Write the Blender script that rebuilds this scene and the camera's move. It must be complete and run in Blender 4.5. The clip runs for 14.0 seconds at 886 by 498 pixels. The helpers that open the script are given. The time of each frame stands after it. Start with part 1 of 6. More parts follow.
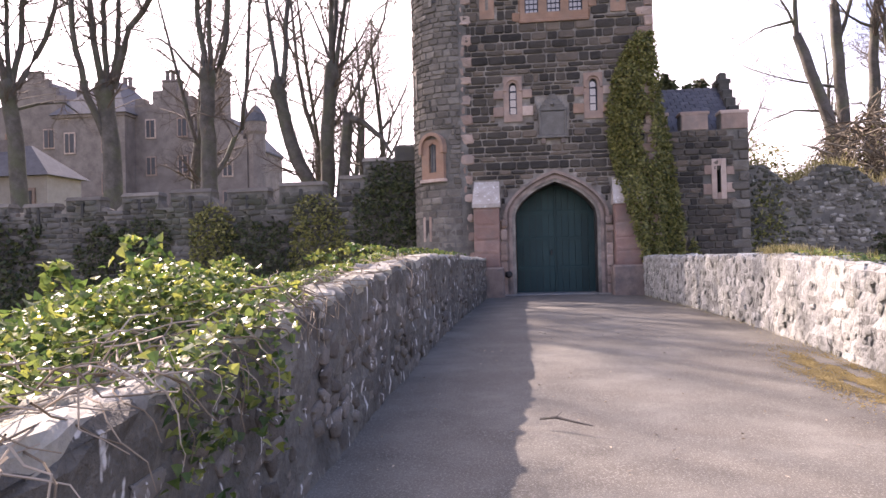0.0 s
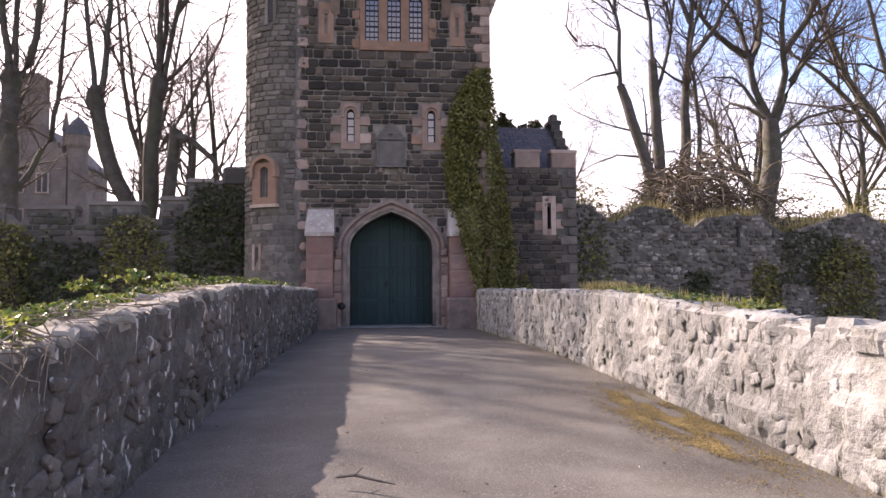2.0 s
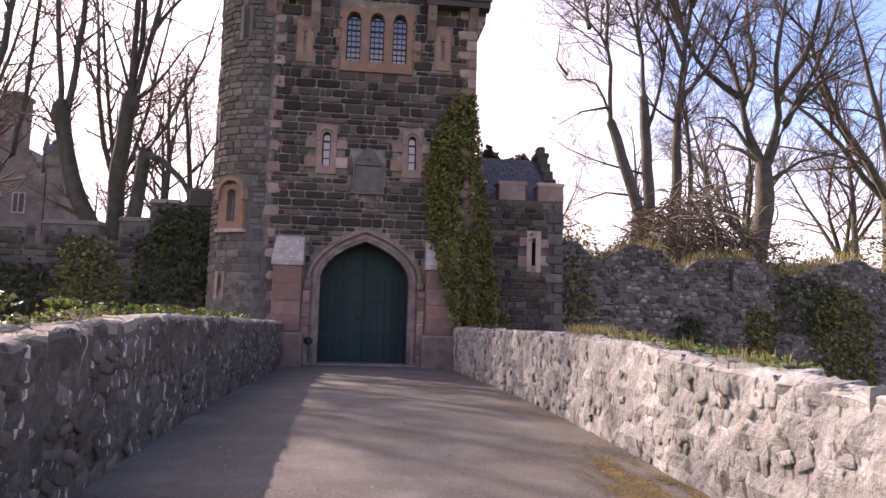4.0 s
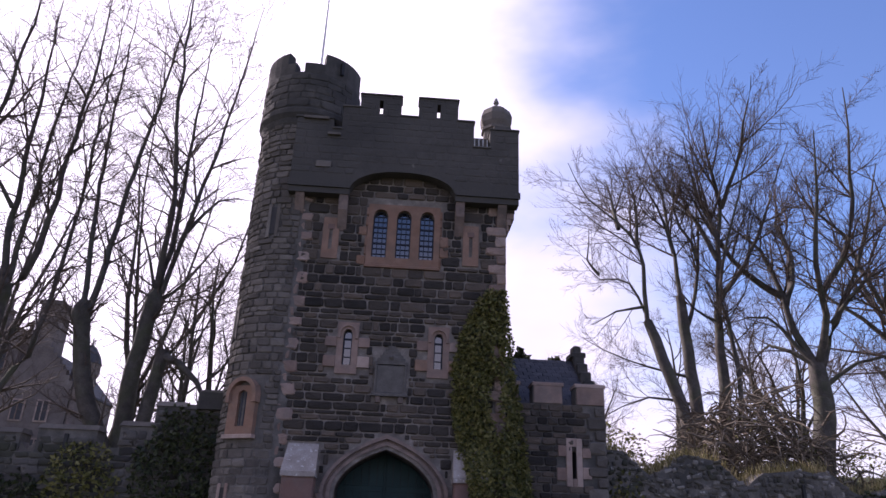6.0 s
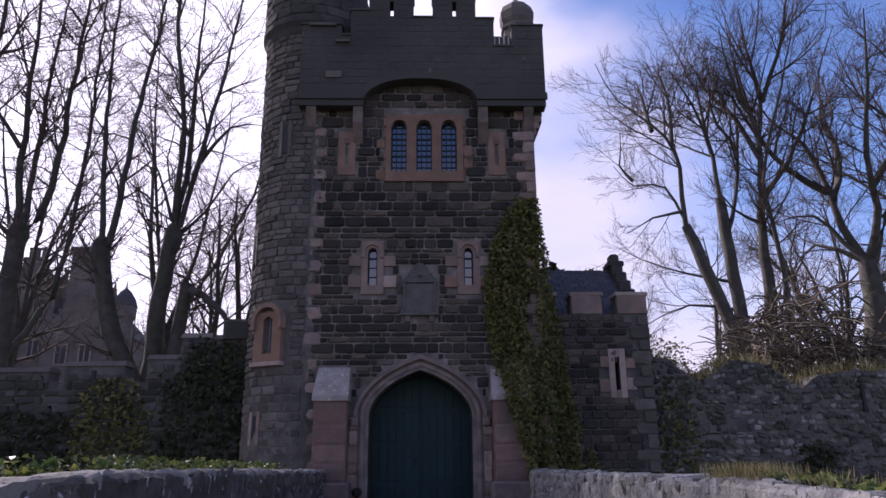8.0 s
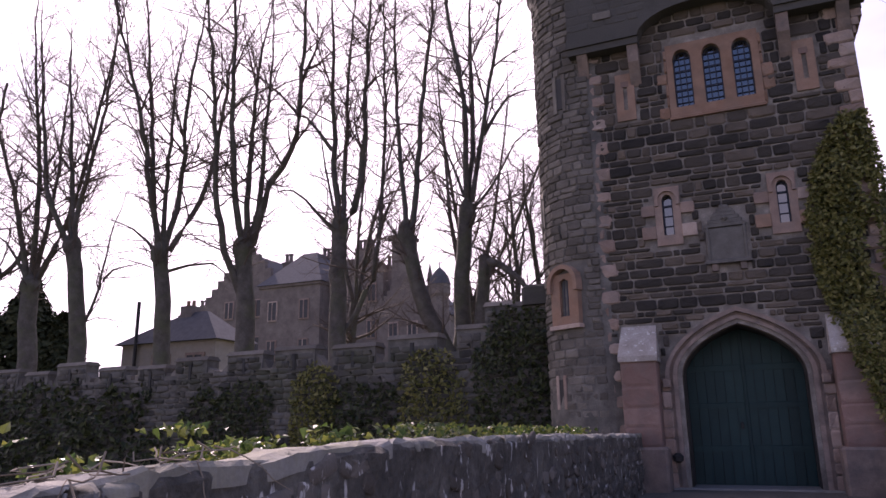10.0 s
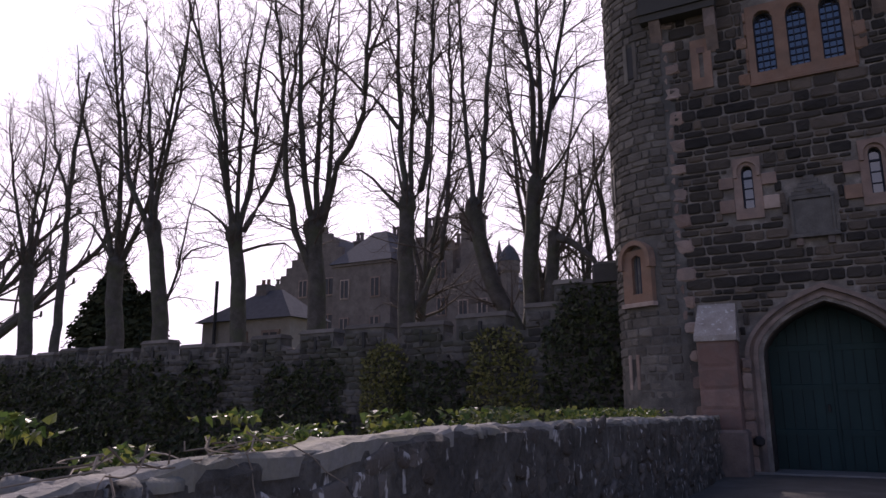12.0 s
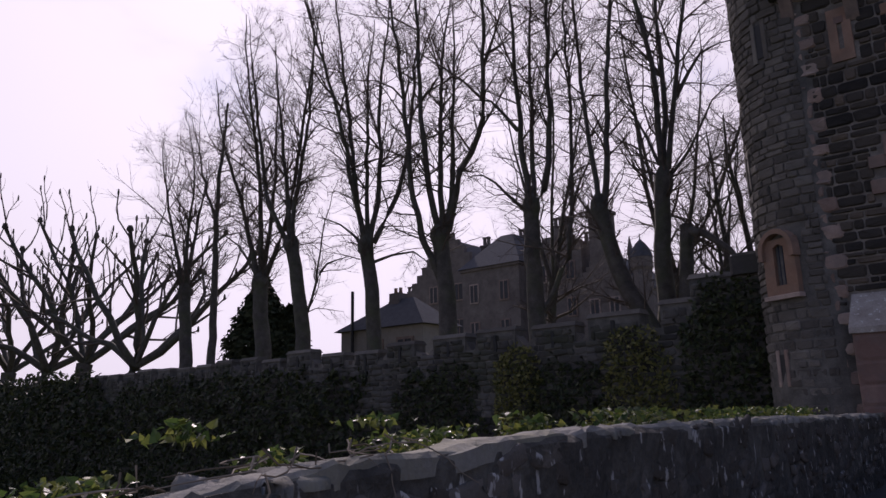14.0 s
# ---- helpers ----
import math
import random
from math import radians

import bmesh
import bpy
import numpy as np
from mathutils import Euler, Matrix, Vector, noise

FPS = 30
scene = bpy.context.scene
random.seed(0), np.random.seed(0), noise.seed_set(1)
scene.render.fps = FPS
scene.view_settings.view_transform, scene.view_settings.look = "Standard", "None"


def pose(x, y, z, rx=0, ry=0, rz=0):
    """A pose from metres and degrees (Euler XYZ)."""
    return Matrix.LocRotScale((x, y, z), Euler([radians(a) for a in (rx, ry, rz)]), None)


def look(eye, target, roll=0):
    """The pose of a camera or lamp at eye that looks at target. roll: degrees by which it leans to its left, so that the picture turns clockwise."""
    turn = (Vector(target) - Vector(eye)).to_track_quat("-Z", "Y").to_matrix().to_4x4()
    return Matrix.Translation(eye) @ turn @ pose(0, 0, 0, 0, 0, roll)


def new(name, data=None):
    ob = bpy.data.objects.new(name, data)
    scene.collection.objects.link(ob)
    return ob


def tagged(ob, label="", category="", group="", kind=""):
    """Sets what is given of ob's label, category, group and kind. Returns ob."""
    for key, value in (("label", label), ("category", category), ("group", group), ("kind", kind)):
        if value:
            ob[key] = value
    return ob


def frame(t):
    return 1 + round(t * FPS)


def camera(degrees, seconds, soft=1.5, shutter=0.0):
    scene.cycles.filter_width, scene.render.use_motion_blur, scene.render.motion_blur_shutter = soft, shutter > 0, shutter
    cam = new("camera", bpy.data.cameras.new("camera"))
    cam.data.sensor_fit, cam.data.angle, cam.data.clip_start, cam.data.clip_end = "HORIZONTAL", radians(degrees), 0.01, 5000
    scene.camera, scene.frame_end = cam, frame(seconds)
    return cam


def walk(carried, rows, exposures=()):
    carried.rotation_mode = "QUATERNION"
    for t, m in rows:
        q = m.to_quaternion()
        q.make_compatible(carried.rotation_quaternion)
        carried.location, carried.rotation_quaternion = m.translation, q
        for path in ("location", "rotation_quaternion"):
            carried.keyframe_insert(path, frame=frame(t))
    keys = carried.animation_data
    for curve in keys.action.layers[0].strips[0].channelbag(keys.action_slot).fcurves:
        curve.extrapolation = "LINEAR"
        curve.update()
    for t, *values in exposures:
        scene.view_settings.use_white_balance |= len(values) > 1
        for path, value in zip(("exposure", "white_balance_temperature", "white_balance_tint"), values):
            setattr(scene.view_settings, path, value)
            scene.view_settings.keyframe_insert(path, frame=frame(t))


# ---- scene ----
cam = camera(63.7, 14.0)
PATH = [
    (0, (-0.746, -22.496, 1.307), (-0.995, -20.512, 1.325), -1.4),
    (0.5, (-0.684, -22.416, 1.304), (-0.727, -20.416, 1.299), -0.5),
    (1, (-0.616, -22.287, 1.302), (-0.622, -20.287, 1.371), -0.5),
    (1.5, (-0.539, -22.089, 1.311), (-0.555, -20.092, 1.433), -0.6),
    (2, (-0.455, -21.823, 1.320), (-0.269, -19.833, 1.417), -0.3),
    (4.5, (-0.019, -20.147, 1.380), (0.189, -18.178, 1.669), 1.9),
    (5, (0.045, -19.779, 1.402), (0.126, -17.834, 1.862), 0.9),
    (5.5, (0.086, -19.421, 1.402), (0.2, -17.505, 1.966), 0.9),
    (6, (0.104, -19.088, 1.398), (0.216, -17.241, 2.155), 2.2),
    (6.5, (0.112, -18.771, 1.395), (0.207, -16.984, 2.288), 1.6),
    (7, (0.119, -18.466, 1.389), (0.214, -16.692, 2.308), 1.8),
    (7.5, (0.133, -18.147, 1.388), (0.288, -16.294, 2.123), 2),
    (8, (0.147, -17.83, 1.391), (0.194, -15.912, 1.957), -0.5),
    (8.5, (0.14, -17.548, 1.397), (-0.106, -15.631, 1.908), -1.2),
    (9, (0.182, -17.316, 1.405), (-0.351, -15.459, 1.925), -1.6),
    (11.5, (0.166, -16.813, 1.475), (-0.702, -15.061, 1.894), -0.5),
    (12, (0.145, -16.781, 1.497), (-0.795, -15.068, 1.916), -0.3),
    (12.5, (0.137, -16.782, 1.506), (-0.9, -15.132, 1.948), -0.4),
    (13, (0.154, -16.796, 1.509), (-0.964, -15.202, 1.958), -0.2),
    (13.5, (0.201, -16.807, 1.505), (-0.982, -15.258, 1.950), -0.4),
    (14, (0.226, -16.84, 1.491), (-1.007, -15.327, 1.923), -1.3),
]
EXPO = [(0, 2.0, 7100, 31), (2.0, 1.5, 7200, 30), (5.0, 1.15, 7300, 38), (6.5, 0.2, 5800, 34), (7.5, 0.05, 5850, 35), (8.5, 0.6, 6350, 34), (9.0, 0.95, 6750, 42), (11.5, 0.2, 6500, 35), (14.0, -0.5, 6350, 31)]
walk(cam, [(t, look(eye, target, roll)) for t, eye, target, roll in PATH], exposures=EXPO)

# ---- sky and sun ----
SUN_LEFT, SUN_UP = 48.0, 34.0      # degrees left of the gate's axis, degrees above the horizon
SUN = Vector((-math.sin(radians(SUN_LEFT)) * math.cos(radians(SUN_UP)), math.cos(radians(SUN_LEFT)) * math.cos(radians(SUN_UP)), math.sin(radians(SUN_UP))))


def make_world():
    w = bpy.data.worlds.new("sky")
    scene.world = w
    w.use_nodes = True
    nt = w.node_tree
    nt.nodes.clear()
    out, bg, sky = nt.nodes.new("ShaderNodeOutputWorld"), nt.nodes.new("ShaderNodeBackground"), nt.nodes.new("ShaderNodeTexSky")
    sky.sky_type, sky.sun_disc = "NISHITA", False
    sky.sun_elevation, sky.sun_rotation = radians(SUN_UP), radians(-SUN_LEFT)
    sky.air_density, sky.dust_density, sky.ozone_density = 1.0, 0.1, 5.0
    tc = nt.nodes.new("ShaderNodeTexCoord")
    # thin cloud: streaky noise, thickening towards the sun
    mp = nt.nodes.new("ShaderNodeMapping")
    mp.inputs["Scale"].default_value = (1.0, 1.0, 2.2)
    nz = nt.nodes.new("ShaderNodeTexNoise")
    nz.inputs["Scale"].default_value, nz.inputs["Detail"].default_value, nz.inputs["Roughness"].default_value = 2.3, 5.0, 0.5
    nt.links.new(tc.outputs["Generated"], mp.inputs["Vector"])
    nt.links.new(mp.outputs["Vector"], nz.inputs["Vector"])
    dot = nt.nodes.new("ShaderNodeVectorMath")
    dot.operation = "DOT_PRODUCT"
    dot.inputs[1].default_value = SUN
    nt.links.new(tc.outputs["Generated"], dot.inputs[0])
    near = nt.nodes.new("ShaderNodeMapRange")
    near.interpolation_type = "SMOOTHSTEP"
    near.inputs["From Min"].default_value, near.inputs["From Max"].default_value = 0.34, 0.98
    near.inputs["To Min"].default_value, near.inputs["To Max"].default_value = -0.18, 0.43
    nt.links.new(dot.outputs["Value"], near.inputs["Value"])
    wisp = nt.nodes.new("ShaderNodeMath")
    wisp.operation = "MULTIPLY_ADD"
    wisp.inputs[1].default_value, wisp.inputs[2].default_value = 1.35, -0.16
    nt.links.new(nz.outputs["Fac"], wisp.inputs[0])
    add = nt.nodes.new("ShaderNodeMath")
    nt.links.new(wisp.outputs[0], add.inputs[0])
    nt.links.new(near.outputs["Result"], add.inputs[1])
    cover = nt.nodes.new("ShaderNodeMapRange")
    cover.interpolation_type = "SMOOTHSTEP"
    cover.inputs["From Min"].default_value, cover.inputs["From Max"].default_value = 0.29, 0.92
    up = nt.nodes.new("ShaderNodeSeparateXYZ")
    nt.links.new(tc.outputs["Generated"], up.inputs[0])
    low = nt.nodes.new("ShaderNodeMapRange")       # haze towards the horizon
    low.interpolation_type = "SMOOTHSTEP"
    low.inputs["From Min"].default_value, low.inputs["From Max"].default_value = 0.05, 0.55
    low.inputs["To Min"].default_value, low.inputs["To Max"].default_value = 0.42, -0.05
    nt.links.new(up.outputs["Z"], low.inputs["Value"])
    both = nt.nodes.new("ShaderNodeMath")
    nt.links.new(add.outputs[0], both.inputs[0])
    nt.links.new(low.outputs["Result"], both.inputs[1])
    nt.links.new(both.outputs[0], cover.inputs["Value"])
    mix = nt.nodes.new("ShaderNodeMix")
    mix.data_type = "RGBA"
    glow = nt.nodes.new("ShaderNodeMapRange")      # cloud is whiter the nearer it lies to the sun
    glow.inputs["From Min"].default_value, glow.inputs["From Max"].default_value = 0.6, 1.0
    glow.inputs["To Min"].default_value, glow.inputs["To Max"].default_value = CLOUD, CLOUD * 1.9
    nt.links.new(dot.outputs["Value"], glow.inputs["Value"])
    tone = nt.nodes.new("ShaderNodeVectorMath")
    tone.operation = "SCALE"
    tone.inputs[0].default_value = (1.0, 0.985, 1.03)
    nt.links.new(glow.outputs["Result"], tone.inputs["Scale"])
    nt.links.new(tone.outputs["Vector"], mix.inputs["B"])
    nt.links.new(cover.outputs["Result"], mix.inputs["Factor"])
    nt.links.new(sky.outputs["Color"], mix.inputs["A"])
    nt.links.new(mix.outputs["Result"], bg.inputs["Color"])
    bg.inputs["Strength"].default_value = SKY
    nt.links.new(bg.outputs[0], out.inputs[0])


SKY, CLOUD = 0.15, 5.0
make_world()
sun = new("sun", bpy.data.lights.new("sun", "SUN"))
sun.data.energy, sun.data.angle, sun.data.color = 5.0, radians(0.6), (1.0, 0.94, 0.85)
sun.matrix_world = look(SUN * 100, (0, 0, 0))


# ---- materials ----
def surface(name, stops, rough=0.9, scale=3.0, fine=40.0, bump=0.4, depth=0.02, by_piece=0.0, stain=None, stain_scale=0.7,
            stain_amount=0.5, metallic=0.0, translucent=0.0, spots=None, spot_scale=14.0, spot_cut=0.66, spot_tall=1.0):
    """A noisy surface: a ramp of base colours driven by two scales of noise and, where asked, by piece."""
    m = bpy.data.materials.new(name)
    m.use_nodes = True
    nt = m.node_tree
    bsdf = nt.nodes["Principled BSDF"]
    geo = nt.nodes.new("ShaderNodeNewGeometry")

    def noise_at(s, detail=6.0, rough_=0.6, tall=1.0):
        n = nt.nodes.new("ShaderNodeTexNoise")
        n.inputs["Scale"].default_value, n.inputs["Detail"].default_value, n.inputs["Roughness"].default_value = s, detail, rough_
        if tall == 1.0:
            nt.links.new(geo.outputs["Position"], n.inputs["Vector"])
        else:
            mp = nt.nodes.new("ShaderNodeMapping")
            mp.inputs["Scale"].default_value = (1.0, 1.0, 1.0 / tall)
            nt.links.new(geo.outputs["Position"], mp.inputs["Vector"])
            nt.links.new(mp.outputs["Vector"], n.inputs["Vector"])
        return n.outputs["Fac"]

    def maths(op, a, b):
        n = nt.nodes.new("ShaderNodeMath")
        n.operation = op
        for i, v in enumerate((a, b)):
            if isinstance(v, (int, float)):
                n.inputs[i].default_value = v
            else:
                nt.links.new(v, n.inputs[i])
        return n.outputs[0]
    big, small = noise_at(scale), noise_at(fine, 4.0, 0.7)
    fac = maths("ADD", maths("MULTIPLY", big, 0.62), maths("MULTIPLY", small, 0.38))
    fac = maths("ADD", maths("MULTIPLY", maths("SUBTRACT", fac, 0.5), 2.0), 0.5)
    if by_piece:
        info = nt.nodes.new("ShaderNodeObjectInfo")
        r = maths("FRACT", maths("ADD", info.outputs["Random"], geo.outputs["Random Per Island"]), 0.0)
        fac = maths("ADD", maths("MULTIPLY", fac, 1.0 - by_piece), maths("MULTIPLY", r, by_piece))
    ramp = nt.nodes.new("ShaderNodeValToRGB")
    e = ramp.color_ramp.elements
    while len(e) < len(stops):
        e.new(0.5)
    for i, c in enumerate(stops):
        e[i].position, e[i].color = 0.15 + 0.7 * i / max(1, len(stops) - 1), (*c, 1)
    nt.links.new(fac, ramp.inputs[0])
    col = ramp.outputs["Color"]

    def over(col, colour, factor):
        n = nt.nodes.new("ShaderNodeMix")
        n.data_type = "RGBA"
        nt.links.new(factor, n.inputs["Factor"])
        nt.links.new(col, n.inputs["A"])
        n.inputs["B"].default_value = (*colour, 1)
        return n.outputs["Result"]

    def band(v, lo, hi, top):
        n = nt.nodes.new("ShaderNodeMapRange")
        n.inputs["From Min"].default_value, n.inputs["From Max"].default_value, n.inputs["To Max"].default_value = lo, hi, top
        nt.links.new(v, n.inputs["Value"])
        return n.outputs["Result"]
    if stain:
        col = over(col, stain, band(noise_at(stain_scale, 5.0, 0.65), 0.45, 0.65, stain_amount))
    if spots:
        col = over(col, spots, band(noise_at(spot_scale, 3.0, 0.6, spot_tall), spot_cut, spot_cut + 0.05, 0.85))
    nt.links.new(col, bsdf.inputs["Base Color"])
    bsdf.inputs["Roughness"].default_value, bsdf.inputs["Metallic"].default_value = rough, metallic
    bsdf.inputs["Specular IOR Level"].default_value = 0.3
    if bump:
        b = nt.nodes.new("ShaderNodeBump")
        b.inputs["Strength"].default_value, b.inputs["Distance"].default_value = bump, depth
        nt.links.new(maths("ADD", maths("MULTIPLY", small, 0.5), noise_at(fine * 0.3)), b.inputs["Height"])
        nt.links.new(b.outputs[0], bsdf.inputs["Normal"])
    if translucent:
        tr, mx = nt.nodes.new("ShaderNodeBsdfTranslucent"), nt.nodes.new("ShaderNodeMixShader")
        nt.links.new(col, tr.inputs["Color"])
        mx.inputs[0].default_value = translucent
        nt.links.new(bsdf.outputs[0], mx.inputs[1])
        nt.links.new(tr.outputs[0], mx.inputs[2])
        nt.links.new(mx.outputs[0], nt.nodes["Material Output"].inputs["Surface"])
    return m


M = {}
M["basalt"] = surface("basalt_stone", [(.02, .018, .0165), (.042, .037, .032), (.068, .057, .047), (.14, .11, .086)], by_piece=.7, bump=.8, stain=(.07, .058, .045), stain_amount=.4, scale=2.0)
M["basalt_stained"] = surface("weathered_basalt", [(.045, .042, .037), (.08, .074, .064), (.13, .12, .105)], by_piece=.25, bump=.7, stain=(.035, .035, .033), stain_scale=.5, stain_amount=.7)
M["drum"] = surface("grey_rubble", [(.06, .053, .046), (.115, .102, .088), (.2, .178, .152)], by_piece=.5, bump=.8, stain=(.09, .08, .065), stain_amount=.5)
M["mortar"] = surface("lime_mortar", [(.11, .095, .08), (.2, .178, .152), (.38, .345, .305)], stain=(.085, .075, .065), stain_amount=.85, stain_scale=1.1, bump=.5)
M["dark_mortar"] = surface("sooty_mortar", [(.07, .066, .06), (.13, .12, .105), (.2, .185, .165)], stain=(.05, .05, .045), stain_amount=.8, stain_scale=.8, bump=.5)
M["sandstone"] = surface("pink_sandstone", [(.16, .105, .082), (.29, .208, .168), (.44, .345, .29)], by_piece=.5, bump=.3, stain=(.15, .125, .11), stain_scale=1.4, stain_amount=.6)
M["orange"] = surface("orange_sandstone", [(.17, .095, .06), (.24, .145, .1), (.3, .2, .15)], by_piece=.3, bump=.3, stain=(.17, .12, .09), stain_scale=2.0, stain_amount=.6)
M["red"] = surface("red_sandstone", [(.14, .082, .066), (.2, .125, .103), (.27, .185, .155)], by_piece=.4, bump=.4, stain=(.13, .105, .092), stain_scale=1.6, stain_amount=.7)
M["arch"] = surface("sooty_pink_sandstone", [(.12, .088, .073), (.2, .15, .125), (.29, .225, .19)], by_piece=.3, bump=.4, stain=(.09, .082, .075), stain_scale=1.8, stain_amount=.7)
M["parapet"] = surface("sooty_ashlar", [(.05, .047, .042), (.078, .073, .065), (.115, .107, .095)], bump=.5, scale=1.2, stain=(.04, .039, .036), stain_scale=.6, stain_amount=.7, spots=(.17, .16, .14), spot_scale=2.2, spot_cut=.68)
M["plaque"] = surface("weathered_plaque", [(.075, .07, .062), (.115, .107, .096), (.16, .15, .135)], bump=.4, scale=4)
M["pale"] = surface("lichened_sandstone", [(.2, .17, .145), (.3, .265, .235), (.42, .39, .35)], bump=.4, spots=(.55, .53, .49), spot_scale=9, spot_cut=.6)
M["slab"] = surface("grey_slab", [(.13, .125, .115), (.19, .18, .165), (.24, .225, .205)], bump=.3, scale=4)
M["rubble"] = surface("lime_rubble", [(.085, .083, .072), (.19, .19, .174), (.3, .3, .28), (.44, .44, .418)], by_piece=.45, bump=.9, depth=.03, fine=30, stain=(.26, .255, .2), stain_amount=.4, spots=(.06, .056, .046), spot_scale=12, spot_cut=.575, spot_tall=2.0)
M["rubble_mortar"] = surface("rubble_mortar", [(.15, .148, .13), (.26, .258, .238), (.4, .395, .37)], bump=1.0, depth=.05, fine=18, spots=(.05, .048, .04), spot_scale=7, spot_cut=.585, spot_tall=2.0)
# darker copies of the rubble pair: the left wall's shade is in these colours
M["shaded_mossy"] = surface("shaded_mossy_rubble", [(.055, .046, .038), (.105, .09, .076), (.17, .15, .13)], by_piece=.65, bump=.9, depth=.03, fine=30, stain=(.07, .062, .045), stain_amount=.5, spots=(.5, .48, .45), spot_scale=12, spot_cut=.61, spot_tall=3.0)
M["shaded_mossy_mortar"] = surface("shaded_mossy_mortar", [(.035, .032, .026), (.08, .073, .062), (.145, .135, .115)], bump=1.0, depth=.05, fine=18, spots=(.48, .46, .43), spot_scale=9, spot_cut=.63, spot_tall=3.0)
M["coping"] = surface("coping_stone", [(.105, .096, .082), (.18, .17, .15), (.29, .276, .25)], by_piece=.4, bump=.7, stain=(.24, .22, .13), stain_amount=.5, stain_scale=2)
M["curtain"] = surface("curtain_wall_stone", [(.032, .03, .027), (.066, .061, .055), (.13, .12, .108)], by_piece=.6, bump=.8, stain=(.055, .06, .035), stain_amount=.6)
M["ruin"] = surface("ruined_wall_stone", [(.05, .046, .038), (.1, .092, .078), (.16, .148, .128), (.34, .32, .285)], by_piece=.6, bump=.9, stain=(.04, .043, .026), stain_amount=.85, spots=(.36, .34, .3), spot_scale=6, spot_cut=.64)
M["asphalt"] = surface("old_tarmac", [(.05, .045, .038), (.09, .083, .071), (.145, .136, .12)], scale=1.3, fine=70, bump=.7, depth=.012, stain=(.075, .066, .055), stain_scale=.55, stain_amount=.85, spots=(.17, .16, .145), spot_scale=75, spot_cut=.56)
M["moss"] = surface("ochre_moss", [(.12, .09, .045), (.2, .15, .06), (.26, .19, .07)], bump=.5, fine=60)
M["soil"] = surface("rough_grass", [(.04, .045, .02), (.075, .085, .03), (.12, .11, .055)], scale=.4, bump=.8)
M["door"] = surface("green_paint", [(.004, .02, .02), (.007, .031, .031), (.012, .042, .041)], rough=.6, by_piece=.3, bump=.15, scale=1.5)
# for ironwork, and as painted dark where a slit would be open
M["iron_and_dark"] = surface("black_iron_and_dark", [(.015, .015, .015), (.03, .03, .03)], rough=.6, bump=.2)
M["lead"] = surface("window_lead", [(.02, .025, .04), (.035, .04, .06)], rough=.6, bump=.1)
M["slate"] = surface("dark_slate", [(.028, .03, .038), (.045, .047, .058), (.07, .07, .08)], rough=.6, by_piece=.4, bump=.3)
M["far_slate"] = surface("blue_grey_slate", [(.055, .055, .062), (.08, .08, .088), (.11, .11, .118)], rough=.95, by_piece=.3, bump=.3)
M["manor"] = surface("manor_stone", [(.09, .075, .066), (.15, .125, .11), (.21, .18, .16)], scale=.8, fine=8, bump=.6, stain=(.12, .1, .09), stain_scale=.3)
M["render"] = surface("cream_harling", [(.24, .21, .18), (.32, .29, .25)], bump=.3)
M["bark"] = surface("tree_bark", [(.045, .039, .034), (.08, .071, .061), (.13, .117, .102)], fine=25, bump=.8, depth=.03, stain=(.085, .1, .045), stain_scale=1.2, stain_amount=.45)
M["twig"] = surface("twig_bark", [(.06, .045, .037), (.095, .074, .06), (.13, .105, .086)], bump=0)
M["brush"] = surface("dead_bramble", [(.06, .045, .032), (.11, .088, .062), (.19, .16, .12)], by_piece=.7, bump=0)
M["dead"] = surface("dead_stems", [(.1, .075, .05), (.19, .15, .11), (.3, .25, .195)], by_piece=.7, bump=0)
M["ivy"] = surface("ivy_leaf", [(.035, .065, .018), (.07, .115, .028), (.13, .165, .04), (.24, .25, .055)], rough=.38, by_piece=.8, bump=0, translucent=.45)
M["ivy_dull"] = surface("climbing_ivy_leaf", [(.055, .06, .018), (.1, .105, .028), (.16, .155, .042), (.22, .2, .07)], rough=.5, by_piece=.8, bump=0, translucent=.25)
# darker leaf copy, with the shade on the walls put into its colour
M["ivy_shaded"] = surface("shaded_ivy_leaf", [(.018, .026, .01), (.034, .045, .015), (.06, .068, .022)], rough=.5, by_piece=.8, bump=0, translucent=.2)
M["needle"] = surface("conifer_needles", [(.02, .028, .012), (.035, .045, .018), (.06, .065, .03)], by_piece=.8, bump=0)
M["grass"] = surface("dry_grass", [(.14, .13, .045), (.26, .22, .09), (.42, .35, .19)], by_piece=.8, bump=0, translucent=.3)
M["hill"] = surface("far_hill", [(.16, .2, .24), (.2, .24, .28)], scale=.01, fine=.05, bump=0)
M["white"] = surface("white_paint", [(.62, .62, .6), (.72, .72, .7)], bump=.1, rough=.5)


def glass_material():
    m = bpy.data.materials.new("window_glass")
    m.use_nodes = True
    b = m.node_tree.nodes["Principled BSDF"]
    b.inputs["Base Color"].default_value = (.02, .022, .03, 1)
    b.inputs["Roughness"].default_value = .06
    b.inputs["Specular IOR Level"].default_value = 1.0
    b.inputs["Coat Weight"].default_value = 0.4
    b.inputs["Coat IOR"].default_value = 2.0
    return m


M["glass"] = glass_material()
M["dull_glass"] = surface("dull_window_glass", [(.015, .016, .02), (.03, .032, .038)], rough=.35, bump=0)


# ---- mesh helpers ----
def mesh_of(name, verts, faces, material, smooth=False):
    me = bpy.data.meshes.new(name)
    me.from_pydata([tuple(v) for v in verts], [], [tuple(f) for f in faces])
    me.materials.append(material)
    if smooth:
        me.polygons.foreach_set("use_smooth", [True] * len(me.polygons))
    me.update()
    return me


